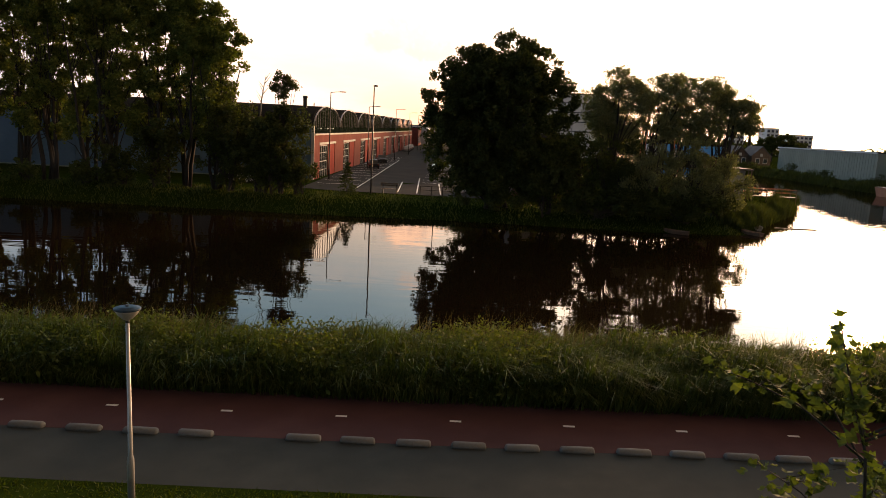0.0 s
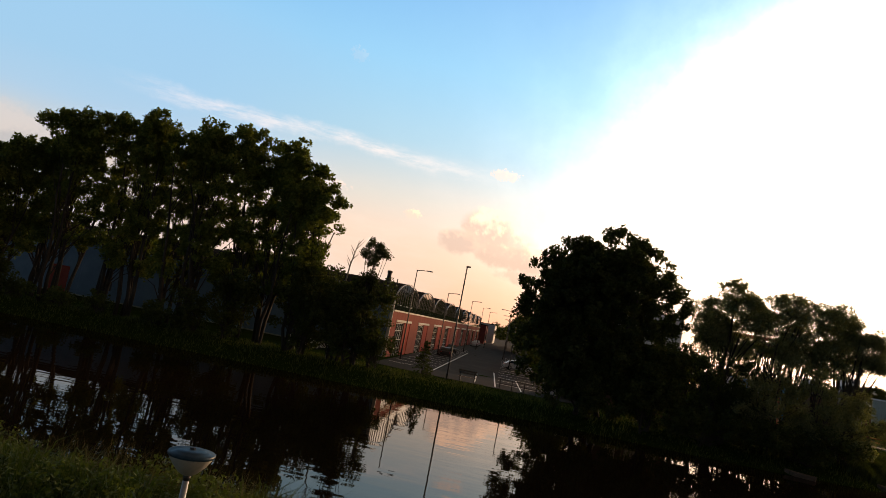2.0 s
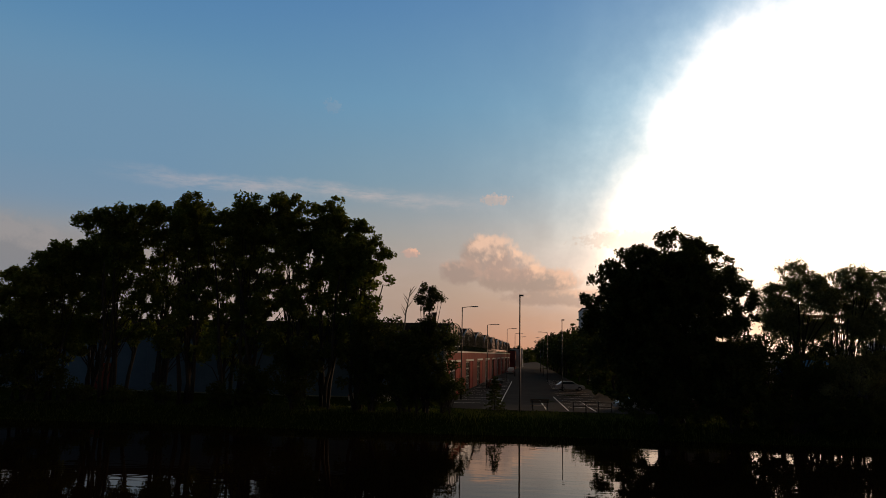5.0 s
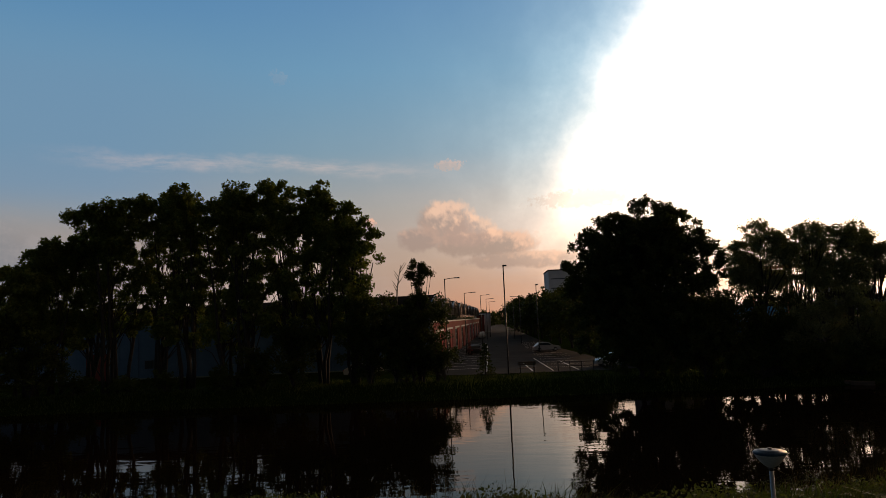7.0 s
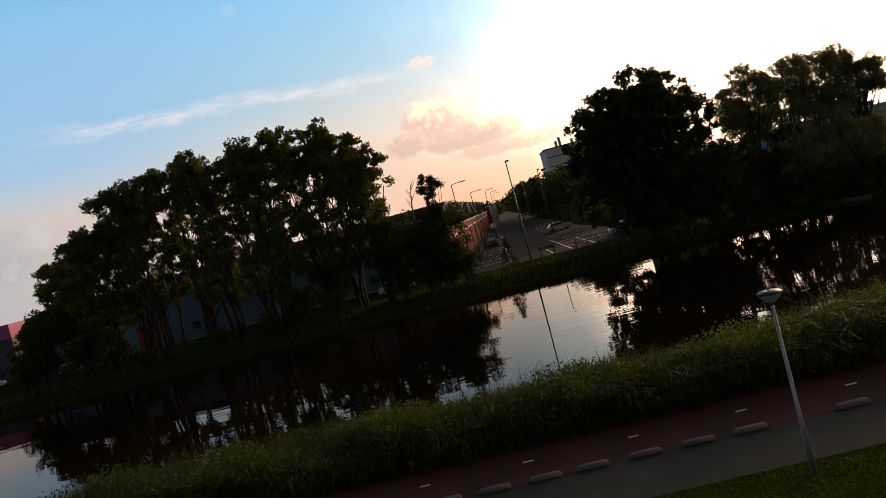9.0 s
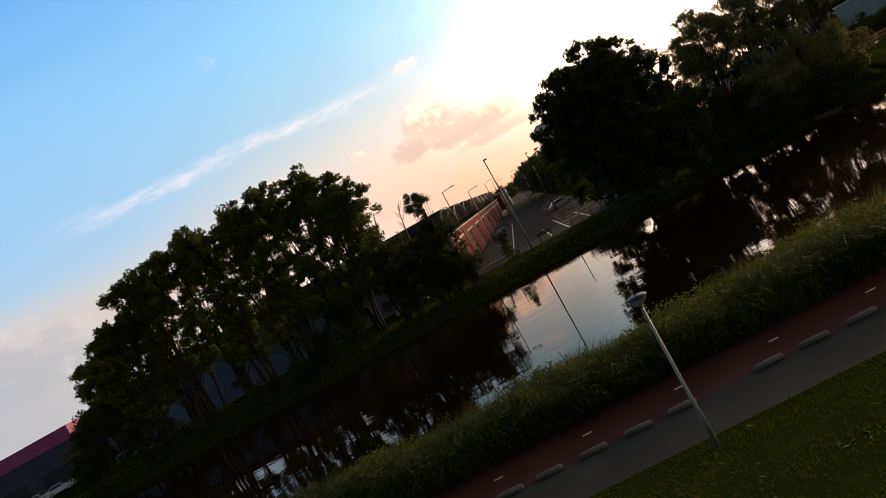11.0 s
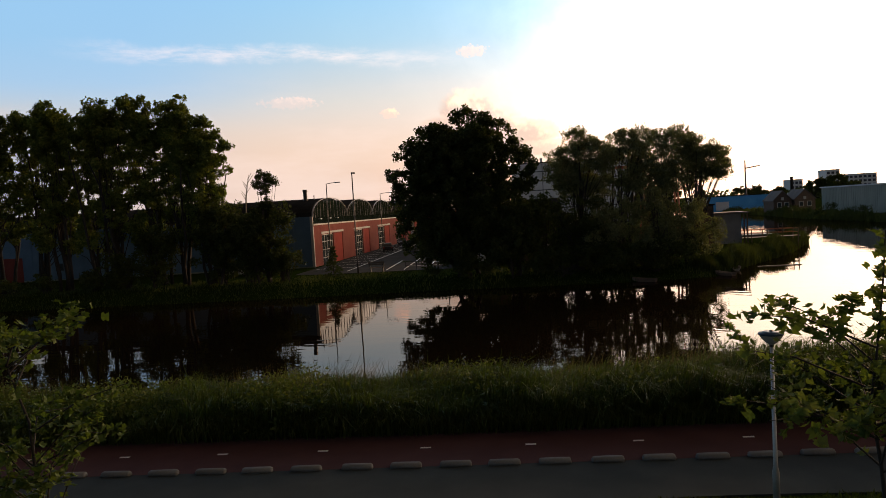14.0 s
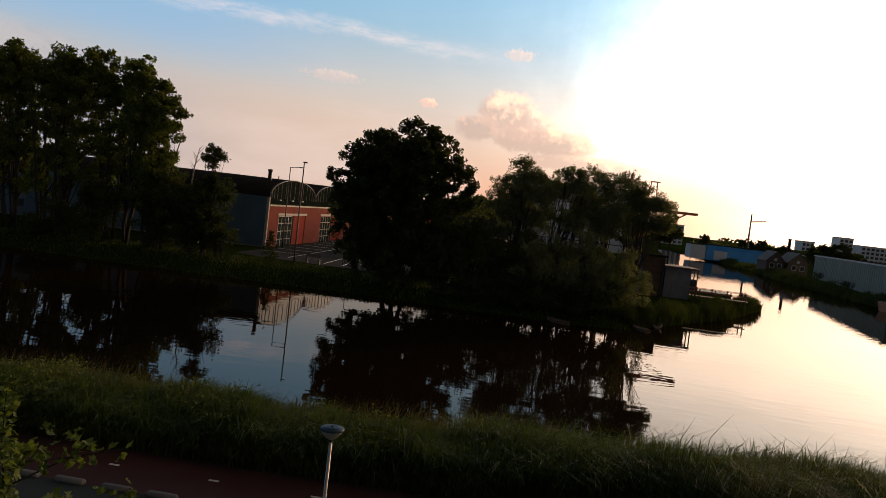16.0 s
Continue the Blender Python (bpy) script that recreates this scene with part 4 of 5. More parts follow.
def weeds(name, label, count, low, high, leaf, tall, seed):
    """Stalks set with broad leaves."""
    rng = np.random.default_rng(seed)
    xs, ys = bank_area(low, high)(rng, count)
    pts = []
    for x, y in zip(xs, ys):
        # dense on one stretch of bank, thinning out along it
        if rng.random() > (0.95 if x < 1 else max(0.16, 0.95 - 0.12 * (x - 1))) or math.sin(x * 0.8 + 2 * math.sin(y * 0.6)) < -0.8:
            continue
        h, z = rng.uniform(0.6, 1.1) * tall * (0.75 + 0.35 * math.sin(x * 0.55) ** 2), land_height(x, y)
        k = 24
        pts.append(np.stack([x + rng.normal(0, 0.16, k), y + rng.normal(0, 0.16, k), z + h * rng.uniform(0.2, 1.0, k)], 1))
    verts, faces = cards(np.concatenate(pts), leaf, rng, 0.25, 0.5)
    tagged(part(name, raw_mesh(name, verts, faces), M["weed"], None, label), category="weeds", kind="stuff")


weeds("weeds", "leafy nettles and brambles among the bank grass", 11000, -0.05, 0.85, 0.125, 1.45, 5)
weeds("docks", "broad-leaved docks at the edge of the cycle path", 420, -0.07, 0.25, 0.24, 0.9, 15)


# ---- lamps ----
def path_lamp(at, height):
    lamp = thing("path_lamp", "grey path lamp post with a cream bowl and dark blue cap", "street lamp", at, "lamps along the path")
    part("post", Build().lathe([(0.066, -0.3), (0.066, 0.9), (0.044, 1.0), (0.032, height - 0.26)], 12), M["steel"], lamp, "", True)
    part("collar", Build().lathe([(0.034, height - 0.27), (0.040, height - 0.21)], 12), M["black"], lamp, "", True)
    part("bowl", Build().lathe([(0.05, height - 0.215), (0.10, height - 0.185), (0.17, height - 0.11), (0.212, height - 0.045), (0.22, height - 0.02)], 24), M["lamp_white"], lamp, "cream opal bowl", True)
    cap = part("cap", Build().lathe([(0.232, height - 0.025), (0.24, height - 0.005), (0.226, height + 0.014), (0.18, height + 0.016), (0.165, height + 0.03), (0.08, height + 0.038), (0.02, height + 0.041)], 24), M["lamp_cap"], lamp, "shiny dark blue cap", True)
    part("finial", Build().lathe([(0.03, height + 0.039), (0.03, height + 0.058), (0.005, height + 0.063)], 8), M["black"], cap)


path_lamp((-4.5, 12.30, 0.25), 3.82)
path_lamp((15.3, 11.95, 0.38), 3.62)


def street_lamp(at, height, arm=1.3, turn=0.0):
    lamp = thing("street_lamp", "tall grey street lamp with a flat arm", "street lamp", at, "street lamps", "", turn)
    part("post", Build().lathe([(0.11, -0.3), (0.11, 1.2), (0.08, 1.3), (0.055, height)], 10), M["black"], lamp, "", True)
    part("arm", Build().tube([(0, 0, height - 0.03), (arm * 0.5, 0, height + 0.06), (arm, 0, height + 0.1)], [0.045, 0.04, 0.04], 8), M["black"], lamp)
    part("head", Build().box(arm - 0.15, arm + 0.6, -0.14, 0.14, height + 0.04, height + 0.16), M["steel"], lamp, "flat lamp head")


for x, y, h in ((-13.7, 90.2, 10.8), (-12.3, 121.0, 10.0), (-9.9, 150, 10.4), (-8.8, 182, 10.4), (-8.0, 215, 10.4)):
    street_lamp((x, y, 0.4), h)
for x, y, h in ((-1.9, 150, 9.8), (-1.8, 190, 9.6), (-1.6, 235, 9.5)):
    street_lamp((x, y, 0.4), h, 1.3, 180)


def mast(at, height):
    pole = thing("mast", "slim dark mast with a small top fitting", "mast", at, "masts by the street")
    part("post", Build().lathe([(0.10, -0.3), (0.085, 1.5), (0.06, height)], 10), M["black"], pole, "", True)
    part("head", Build().box(-0.08, 0.35, -0.09, 0.09, height, height + 0.16), M["black"], pole)


mast((-6.72, 74.69, 0.4), 10.95)
mast((-0.7, 115.4, 0.4), 10.6)


# ---- saplings beside the footpath ----
def lobed_leaf(seed):
    """A five-lobed leaf about 0.13 m long, folded along its midrib."""
    rng = random.Random(seed)
    half = [(0.0, 0.0), (0.030, 0.012), (0.058, 0.030), (0.036, 0.050), (0.062, 0.082), (0.030, 0.086), (0.0, 0.135)]
    vs = [(0.0, y, 0.0) for _, y in half] + [(x * s * rng.uniform(0.85, 1.15), y, abs(x) * rng.uniform(0.2, 0.5)) for s in (-1, 1) for x, y in half]
    k = len(half)
    fs = []
    for s in (1, 2):
        fs += [(i, i + 1, s * k + i + 1, s * k + i) for i in range(1, k - 2)]
        fs += [(0, 1, s * k + 1), (k - 2, k - 1, s * k + k - 2)]
    me = raw_mesh("leaf", np.array(vs), np.array([f for f in fs if len(f) == 4]))
    return me


LEAVES = [lobed_leaf(i) for i in range(4)]


def sapling(at, height, spread, seed, count, low=0.42, shift=0.0):
    ob = thing("sapling", "slender young tree with sparse lobed light green leaves", "tree", at, "saplings beside the path")
    rng = random.Random(seed)
    wood = Build()
    lead = [Vector((rng.gauss(0, 0.014) * i + shift * (i / 8) ** 2, rng.gauss(0, 0.014) * i, -0.3 + (height + 0.3) * i / 8)) for i in range(9)]
    wood.tube(lead, [0.028 * (1 - i / 8.6) + 0.003 for i in range(9)], 7)
    tips = []
    for i in range(22):
        f = low + (0.78 - low) * rng.random()
        a = lead[int(f * 8)].lerp(lead[min(8, int(f * 8) + 1)], f * 8 % 1)
        ang, reach = i * 2.4 + rng.uniform(-0.4, 0.4), spread * rng.uniform(0.55, 1.0)
        rise = rng.uniform(0.15, 0.55) * (1.1 if f < 0.5 else 0.6) + max(0.0, 0.42 - f) * rng.uniform(2.0, 4.0)
        end = a + Vector((math.cos(ang) * reach, math.sin(ang) * reach * 0.85, rise + 0.25))
        mid = a.lerp(end, 0.5) + Vector((0, 0, 0.10))
        wood.tube([a, mid, end], [0.012, 0.008, 0.003], 5, False)
        tips.append((a, mid, end))
        for _ in range(2):
            g = rng.uniform(0.35, 0.85)
            p = a.lerp(mid, 2 * g) if g < 0.5 else mid.lerp(end, 2 * g - 1)
            q = p + Vector((rng.gauss(0, 0.25), rng.gauss(0, 0.25), rng.uniform(0.0, 0.3)))
            wood.tube([p, q], [0.005, 0.002], 4, False)
            tips.append((p, p.lerp(q, 0.5), q))
    top = [(lead[6], lead[7], lead[8]), (lead[5], lead[6], lead[7])]
    part("trunk", wood, M["bark"], ob, "", True)
    rest = Build()
    for i in range(count):
        a, mid, end = rng.choice(top) if rng.random() < 0.07 else rng.choice(tips)
        g = rng.random() ** 0.6
        p = a.lerp(mid, 2 * g) if g < 0.5 else mid.lerp(end, 2 * g - 1)
        p = p + Vector((rng.gauss(0, 0.05), rng.gauss(0, 0.05), rng.gauss(0, 0.05)))
        turn = pose(*p, rng.gauss(-25, 35), rng.gauss(0, 30), rng.uniform(0, 360)) @ Matrix.Scale(rng.uniform(0.55, 1.15), 4)
        if i < 295:
            part("leaf", LEAVES[i % 4], M["leaf_young"], ob).matrix_basis = turn
        else:
            source = LEAVES[i % 4]
            rest.faces([turn @ v.co for v in source.vertices], [tuple(f.vertices) for f in source.polygons])
    tagged(part("leaves", rest, M["leaf_young"], ob), kind="stuff")


sapling((4.9, 5.4, 2.05), 4.2, 1.35, 3, 1150, 0.2, -0.5)
sapling((13.85, 4.8, 2.20), 4.1, 1.65, 8, 1500)


# ---- things by the far street ----
def conifer(at, height):
    ob = thing("conifer", "small dark young fir beside the street end", "tree", at)
    rng = np.random.default_rng(7)
    part("trunk", Build().tube([(0, 0, -0.3), (0, 0, height)], [0.06, 0.01], 6), M["bark"], ob)
    pts = []
    for i in range(11):
        z = height * (0.08 + 0.085 * i)
        r = 1.4 * (1 - z / height) + 0.08
        for j in range(9):
            a = rng.uniform(0, 6.28)
            s = rng.uniform(0.2, 1, 14)
            pts.append(np.stack([np.cos(a) * r * s, np.sin(a) * r * s, z - 0.25 * r * s], 1) + rng.normal(0, 0.05, (14, 3)))
    verts, faces = cards(np.concatenate(pts), 0.24, rng, 0.2, 0.45)
    part("crown", raw_mesh("crown", verts, faces), M["leaf_dark"], ob)


conifer((-9.0, 73.0, 0.35), 3.4)


def snag(at):
    ob = thing("dead_tree", "bare pale dead branch rising from the shrubs", "tree", at)
    rng = random.Random(4)
    wood = Build().tube([(0, 0, -0.3), (0.2, 0, 5), (0.5, 0, 9.0), (0.9, 0.1, 11.4)], [0.14, 0.11, 0.07, 0.02], 6)
    for i in range(7):
        z = 8.8 + 0.35 * i
        x = 0.5 + (z - 9) * 0.17
        wood.tube([(x, 0, z), (x + rng.uniform(-0.7, 0.8), rng.uniform(-0.3, 0.3), z + rng.uniform(0.5, 1.1))], [0.05, 0.012], 4, False)
    part("trunk", wood, M["dead_wood"], ob, "", True)


snag((-17.7, 70.5, 0.3))


def bench(at, turn=0.0):
    ob = thing("bench", "dark timber bench with plank back by the street end", "bench", at, "", "", turn)
    for z, y in ((0.46, -0.12), (0.46, 0.10), (0.78, 0.26), (0.98, 0.30)):
        part("plank", Build().box(-0.9, 0.9, y - 0.09, y + 0.09, z, z + 0.05) if z < 0.6 else Build().box(-0.9, 0.9, y - 0.025, y + 0.025, z, z + 0.16), M["brown"], ob)
    for x in (-0.7, 0.7):
        part("leg", Build().box(x - 0.05, x + 0.05, -0.2, 0.22, 0.0, 0.45).box(x - 0.05, x + 0.05, 0.22, 0.30, 0.0, 1.0), M["black"], ob)


bench((-4.8, 75.6, 0.43), 180)


def barrier(at, length):
    ob = thing("barrier", "low dark metal tube barrier at the street end", "barrier", at)
    for i in range(4):
        part("post", Build().tube([(length * i / 3, 0, -0.1), (length * i / 3, 0, 0.95)], [0.05, 0.05], 8), M["black"], ob)
    for z in (0.5, 0.9):
        part("rail", Build().tube([(0, 0, z), (length, 0, z)], [0.03, 0.03], 6), M["black"], ob)


barrier((-1.6, 76.0, 0.43), 3.6)


def car(label, at, turn, paint, group="cars parked in the street"):
    ob = thing("car", label, "car", at, group, "", turn)
    side = [(-2.1, 0.28), (-2.15, 0.62), (-2.05, 0.86), (-1.15, 0.94), (1.0, 0.96), (1.9, 0.84), (2.12, 0.6), (2.1, 0.28)]
    body = Build().prism(side, "y", -0.84, 0.84)
    body.v = [(x, y * (0.93 if z > 0.8 else 1.0), z) for x, y, z in body.v]
    body = part("body", body, paint, ob)
    roof = Build().prism([(-1.85, 0.93), (-1.25, 1.40), (0.25, 1.44), (1.0, 0.95)], "y", -0.74, 0.74)
    roof.v = [(x, y * (0.82 if z > 1.2 else 1.0), z) for x, y, z in roof.v]
    part("cabin", roof, paint, ob)
    glass = Build()
    for s in (-1, 1):
        glass.faces([(-1.55, s * 0.745, 0.98), (-1.15, s * 0.65, 1.33), (0.2, s * 0.645, 1.36), (0.75, s * 0.745, 0.99)], [(0, 1, 2, 3)])
    part("side_window", glass, M["pane"], ob)
    part("windscreen", Build().faces([(1.02, -0.66, 0.98), (1.02, 0.66, 0.98), (0.33, 0.56, 1.40), (0.33, -0.56, 1.40)], [(0, 1, 2, 3)]), M["pane"], ob)
    for x in (-1.3, 1.3):
        for s in (-1, 1):
            tyre = part("wheel", Build().tube([(x, s * 0.66, 0.31), (x, s * 0.86, 0.31)], [0.31, 0.31], 16), M["rubber"], ob)
            part("rim", Build().tube([(x, s * 0.861, 0.31), (x, s * 0.87, 0.31)], [0.19, 0.19], 12), M["silver"], tyre)
    for s in (-1, 1):
        part("headlight", Build().box(2.02, 2.13, s * 0.62 - 0.16, s * 0.62 + 0.16, 0.62, 0.76), M["lamp_white"], ob)
        part("tail_light", Build().box(-2.16, -2.08, s * 0.66 - 0.1, s * 0.66 + 0.1, 0.64, 0.8), M["red_paint"], ob)


car("silver hatchback parked in a street bay", (0.6, 118.0, 0.43), 8, M["silver"])
car("pale grey car parked near the street end", (4.9, 80.5, 0.43), 188, M["silver"])
car("dark car parked by the warehouse", (-11.0, 118.0, 0.43), 100, M["black"])
car("dark car parked by the warehouse", (-11.4, 137.0, 0.43), 280, M["black"])
for i in range(5):
    car("white car parked far down the street", (-10.6, 205.0 + i * 6.0, 0.43), 95, M["white_wall"])
car("pale car half hidden behind the bank shrubs", (-22.4, 80.0, 0.40), 4, M["white_wall"])


def street_end():
    red = thing("shop_building", "plain red shop building at the end of the street", "building", (-22.0, 265.5, 0.4))
    part("wall", Build().box(0, 12.0, 0, 26, -0.3, 6.6), M["brick_red"], red, "red cladding")
    part("roof", Build().box(-0.1, 12.1, -0.1, 26.1, 6.6, 6.9), M["roofing"], red)
    for i in range(4):
        part("window", Build().box(12.0, 12.04, 2.5 + 6 * i, 6.5 + 6 * i, 1.0, 3.4), M["pane"], red)
    white = thing("office_building", "white office building at the end of the street", "building", (-20.0, 296.0, 0.4))
    part("wall", Build().box(0, 12.5, 0, 40, -0.3, 7.5), M["white_wall"], white)
    part("roof", Build().box(-0.1, 12.6, -0.1, 40.1, 7.5, 7.8), M["roofing"], white)
    for i in range(6):
        part("window", Build().box(12.5, 12.54, 2.0 + 6 * i, 6.4 + 6 * i, 3.8, 5.6), M["pane"], white)
    tower = thing("office_block", "long pale block with dark horizontal joints and roof antennas", "building", (10.9, 225.0, 0.4))
    part("wall", Build().box(0, 38, 0, 18, -0.3, 19.4), M["white_wall"], tower, "pale cladding")
    part("roof", Build().box(-0.15, 38.15, -0.15, 18.15, 19.4, 19.75), M["roofing"], tower)
    for i in range(6):
        band = part("window_band", Build().box(0.6, 37.4, -0.05, -0.002, 2.2 + 2.9 * i, 2.5 + 2.9 * i), M["grey_door"], tower)
        for k in range(16):
            part("pane", Build().box(1.0 + 2.3 * k, 2.7 + 2.3 * k, -0.07, -0.052, 2.25 + 2.9 * i, 2.45 + 2.9 * i), M["pane"], band)
    for x in (9.4, 18.8, 28.2):
        part("joint", Build().box(x, x + 0.22, -0.045, -0.002, 0.2, 19.3), M["grey_door"], tower)
    for x, h in ((4.0, 1.8), (5.2, 2.8), (9.0, 1.4)):
        part("antenna", Build().box(x, x + 0.8, 2, 2.7, 19.75, 19.75 + h), M["steel"], tower)


street_end()


def street_trees():
    """Round-headed trees behind the parking bays."""
    kinds = [tree_mesh(200 + i, 7.0, [(0, 0, 4.6, 2.6, 2.6, 2.2), (0.8, 0.3, 5.4, 1.6, 1.6, 1.3), (-0.9, -0.2, 4.0, 1.6, 1.6, 1.3), (0.2, 0.1, 2.2, 2.0, 2.0, 1.5, 0.8)], 3600, 0.36, 1, 0.1, 0.7, 0.65) for i in range(2)]
    for i in range(22):
        tree("tree", "round-headed dark street tree beside parking bays", (6.2 + (i % 2) * 1.0 - 0.2 * i, 108.0 + i * 9.0, 0.4), kinds[i % 2], M["leaf_dark"], "street trees", 40 * i, 1.3 + 0.12 * (i % 3) + 0.015 * i)
    for x, y, k in ((-6.0, 575.0, 1.6), (3.0, 580.0, 1.9), (-14.0, 585.0, 1.8)):
        tree("tree", "dark tree closing the view down the street", (x, y, 0.4), kinds[0], M["leaf_dark"], "street trees", 10, k)


street_trees()


# ---- headland behind the willows ----
def boathouse():
    """Low gabled shed, ridge along x."""
    ob = thing("boathouse", "low dark shed with a felt roof behind the willows", "building", (8.6, 80.0, 0.4))
    part("wall", Build().prism([(0.2, -0.3), (9.8, -0.3), (9.8, 5.4), (5.0, 6.9), (0.2, 5.4)], "x", 0, 7.2), M["brown"], ob, "dark boards")
    for (y0, z0), (y1, z1) in (((-0.3, 5.3), (5.0, 6.95)), ((5.004, 6.95), (10.3, 5.3))):
        part("roof", Build().prism([(y0, z0), (y1, z1), (y1, z1 + 0.16), (y0, z0 + 0.16)], "x", -0.3, 7.5), M["roofing"], ob)
    for x in (1.2, 3.2, 5.2):
        part("window", Build().box(x, x + 1.1, 0.14, 0.198, 1.2, 2.6), M["white_trim"], ob)
    part("gutter", Build().tube([(-0.3, -0.36, 5.28), (7.5, -0.36, 5.28)], [0.07, 0.07], 6), M["steel"], ob)


boathouse()


def loading_crane():
    ob = thing("loading_crane", "rusty red loading crane with a long lattice jib", "crane", (29.4, 106.0, 1.0))
    for x in (0, 5.5):
        for y in (-1.5, 1.5):
            part("leg", Build().tube([(x, y, -0.3), (x + (0.6 if x == 0 else -0.6), y * 0.5, 10.4)], [0.16, 0.13], 6), M["orange"], ob)
    beam = Build().box(-4, 12.6, -0.7, -0.45, 10.4, 10.75).box(-4, 12.6, 0.45, 0.7, 10.4, 10.75)
    for i in range(12):
        beam.tube([(-4 + i * 1.38, -0.5, 10.5), (-4 + (i + 1) * 1.38, 0.5, 10.5)], [0.05, 0.05], 4)
    part("jib", beam, M["orange"], ob, "rusty red jib")
    part("brace", Build().tube([(7.5, 0, 8.2), (11.0, 0, 10.4)], [0.1, 0.1], 6).tube([(5.2, 0, 6.5), (7.5, 0, 8.2)], [0.1, 0.1], 6), M["orange"], ob)
    part("mast", Build().tube([(5.2, -0.4, 10.7), (5.6, -0.4, 14.6)], [0.1, 0.08], 6).tube([(6.6, -0.4, 10.7), (6.4, -0.4, 14.6)], [0.1, 0.08], 6).tube([(5.4, -0.4, 14.6), (6.8, -0.4, 14.6)], [0.09, 0.09], 6), M["orange"], ob)
    part("cabin", Build().box(2.2, 4.2, -0.9, 0.9, 8.2, 10.2), M["brown"], ob)


loading_crane()


def headland():
    hut = thing("timber_hut", "brown plank hut with stacked boards by the water", "hut", (33.0, 91.0, 0.4))
    for i in range(14):
        part("plank", Build().box(0, 2.5, -0.04, 0.04, 0.36 * i - 0.1, 0.36 * i + 0.24), M["brown"], hut)
    part("wall", Build().box(0.02, 2.48, 0.041, 3.0, -0.3, 5.0), M["brown"], hut)
    part("roof", Build().box(-0.25, 2.8, -0.35, 3.3, 5.0, 5.22), M["roofing"], hut)
    part("post", Build().box(2.5, 2.66, -0.2, 0.0, -0.3, 5.2), M["black"], hut)
    shed = thing("shed", "grey shed with a projecting flat roof by the jetty", "shed", (36.0, 91.6, 0.3))
    part("wall", Build().box(0, 3.2, 0, 3.6, -0.3, 3.9), M["grey_door"], shed, "grey boards")
    part("roof", Build().box(-0.4, 4.0, -0.6, 4.0, 3.9, 4.12), M["tile"], shed)
    part("door", Build().box(1.0, 1.9, -0.06, -0.002, 0, 2.1), M["grey_door"], shed)
    for x in (3.4, 3.8):
        part("post", Build().box(x, x + 0.12, -0.4, -0.28, -0.3, 3.9), M["brown"], shed)
    jetty = thing("jetty", "timber jetty with rails beside the reeds", "jetty", (36.6, 93.0, 0.0))
    for i in range(24):
        part("plank", Build().box(0.42 * i, 0.42 * i + 0.38, -0.9, 0.9, 0.95, 1.0), M["brown"], jetty)
    for i in range(6):
        for y in (-0.85, 0.85):
            part("post", Build().tube([(0.2 + 1.9 * i, y, -2.0), (0.2 + 1.9 * i, y, 2.0)], [0.07, 0.07], 6), M["brown"], jetty)
    for y in (-0.85, 0.85):
        for z in (1.5, 1.95):
            part("rail", Build().tube([(0.2, y, z), (9.7, y, z)], [0.035, 0.035], 5), M["orange"], jetty)
    barge = thing("barge", "long low pale-decked barge moored by the jetty", "boat", (38.4, 112.0, -0.7))
    hull = Build().prism([(0, -0.4), (10.4, -0.4), (11.2, 1.0), (-0.6, 1.0)], "y", -2.0, 2.0)
    part("hull", hull, M["black"], barge)
    part("deck", Build().box(-0.5, 11.1, -1.95, 1.95, 1.0, 1.08), M["pale_wall"], barge)
    part("cabin", Build().box(1.0, 6.0, -1.4, 1.4, 1.08, 2.6), M["navy"], barge)
    for x in (1.6, 3.2, 4.8):
        part("window", Build().box(x, x + 0.9, -1.43, -1.402, 1.7, 2.3), M["pane"], barge)

    def dinghy(label, at, turn, paint):
        ob = thing("dinghy", label, "boat", at, "small boats at the bank", "", turn)
        rows = [(-1.05, 0.36, 0.30), (-0.5, 0.46, 0.28), (0.2, 0.45, 0.30), (0.75, 0.3, 0.34), (1.15, 0.03, 0.40)]
        vs, fs = [], []
        for x, w, z in rows:
            vs += [(x, -w, z), (x, -w * 0.7, 0.0), (x, 0, -0.14), (x, w * 0.7, 0.0), (x, w, z), (x, w * 0.9, z), (x, w * 0.6, 0.08), (x, 0, 0.0), (x, -w * 0.6, 0.08), (x, -w * 0.9, z)]
        for i in range(len(rows) - 1):
            fs += [(10 * i + j, 10 * i + (j + 1) % 10, 10 * i + 10 + (j + 1) % 10, 10 * i + 10 + j) for j in range(10)]
        fs += [tuple(range(10)), tuple(range(40, 50))[::-1]]
        part("hull", Build().faces(vs, fs), paint, ob)
        for x in (-0.6, 0.2):
            part("thwart", Build().box(x, x + 0.18, -0.39, 0.39, 0.16, 0.20), M["brown"], ob)

    dinghy("small pale rowing boat moored under the willows", (31.8, 69.6, -0.62), 80, M["dead_wood"])
    dinghy("weathered brown rowing boat drawn to the bank", (29.6, 65.4, -0.70), 120, M["brown"])
    dinghy("half-hidden brown boat below the bank shrubs", (22.0, 63.4, -0.70), 150, M["brown"])
    board = thing("mooring_board", "thin pale board floating at the headland", "board", (34.6, 71.8, -0.70))
    part("plank", Build().box(0, 4.2, -0.12, 0.12, -0.05, 0.06), M["dead_wood"], board)


headland()


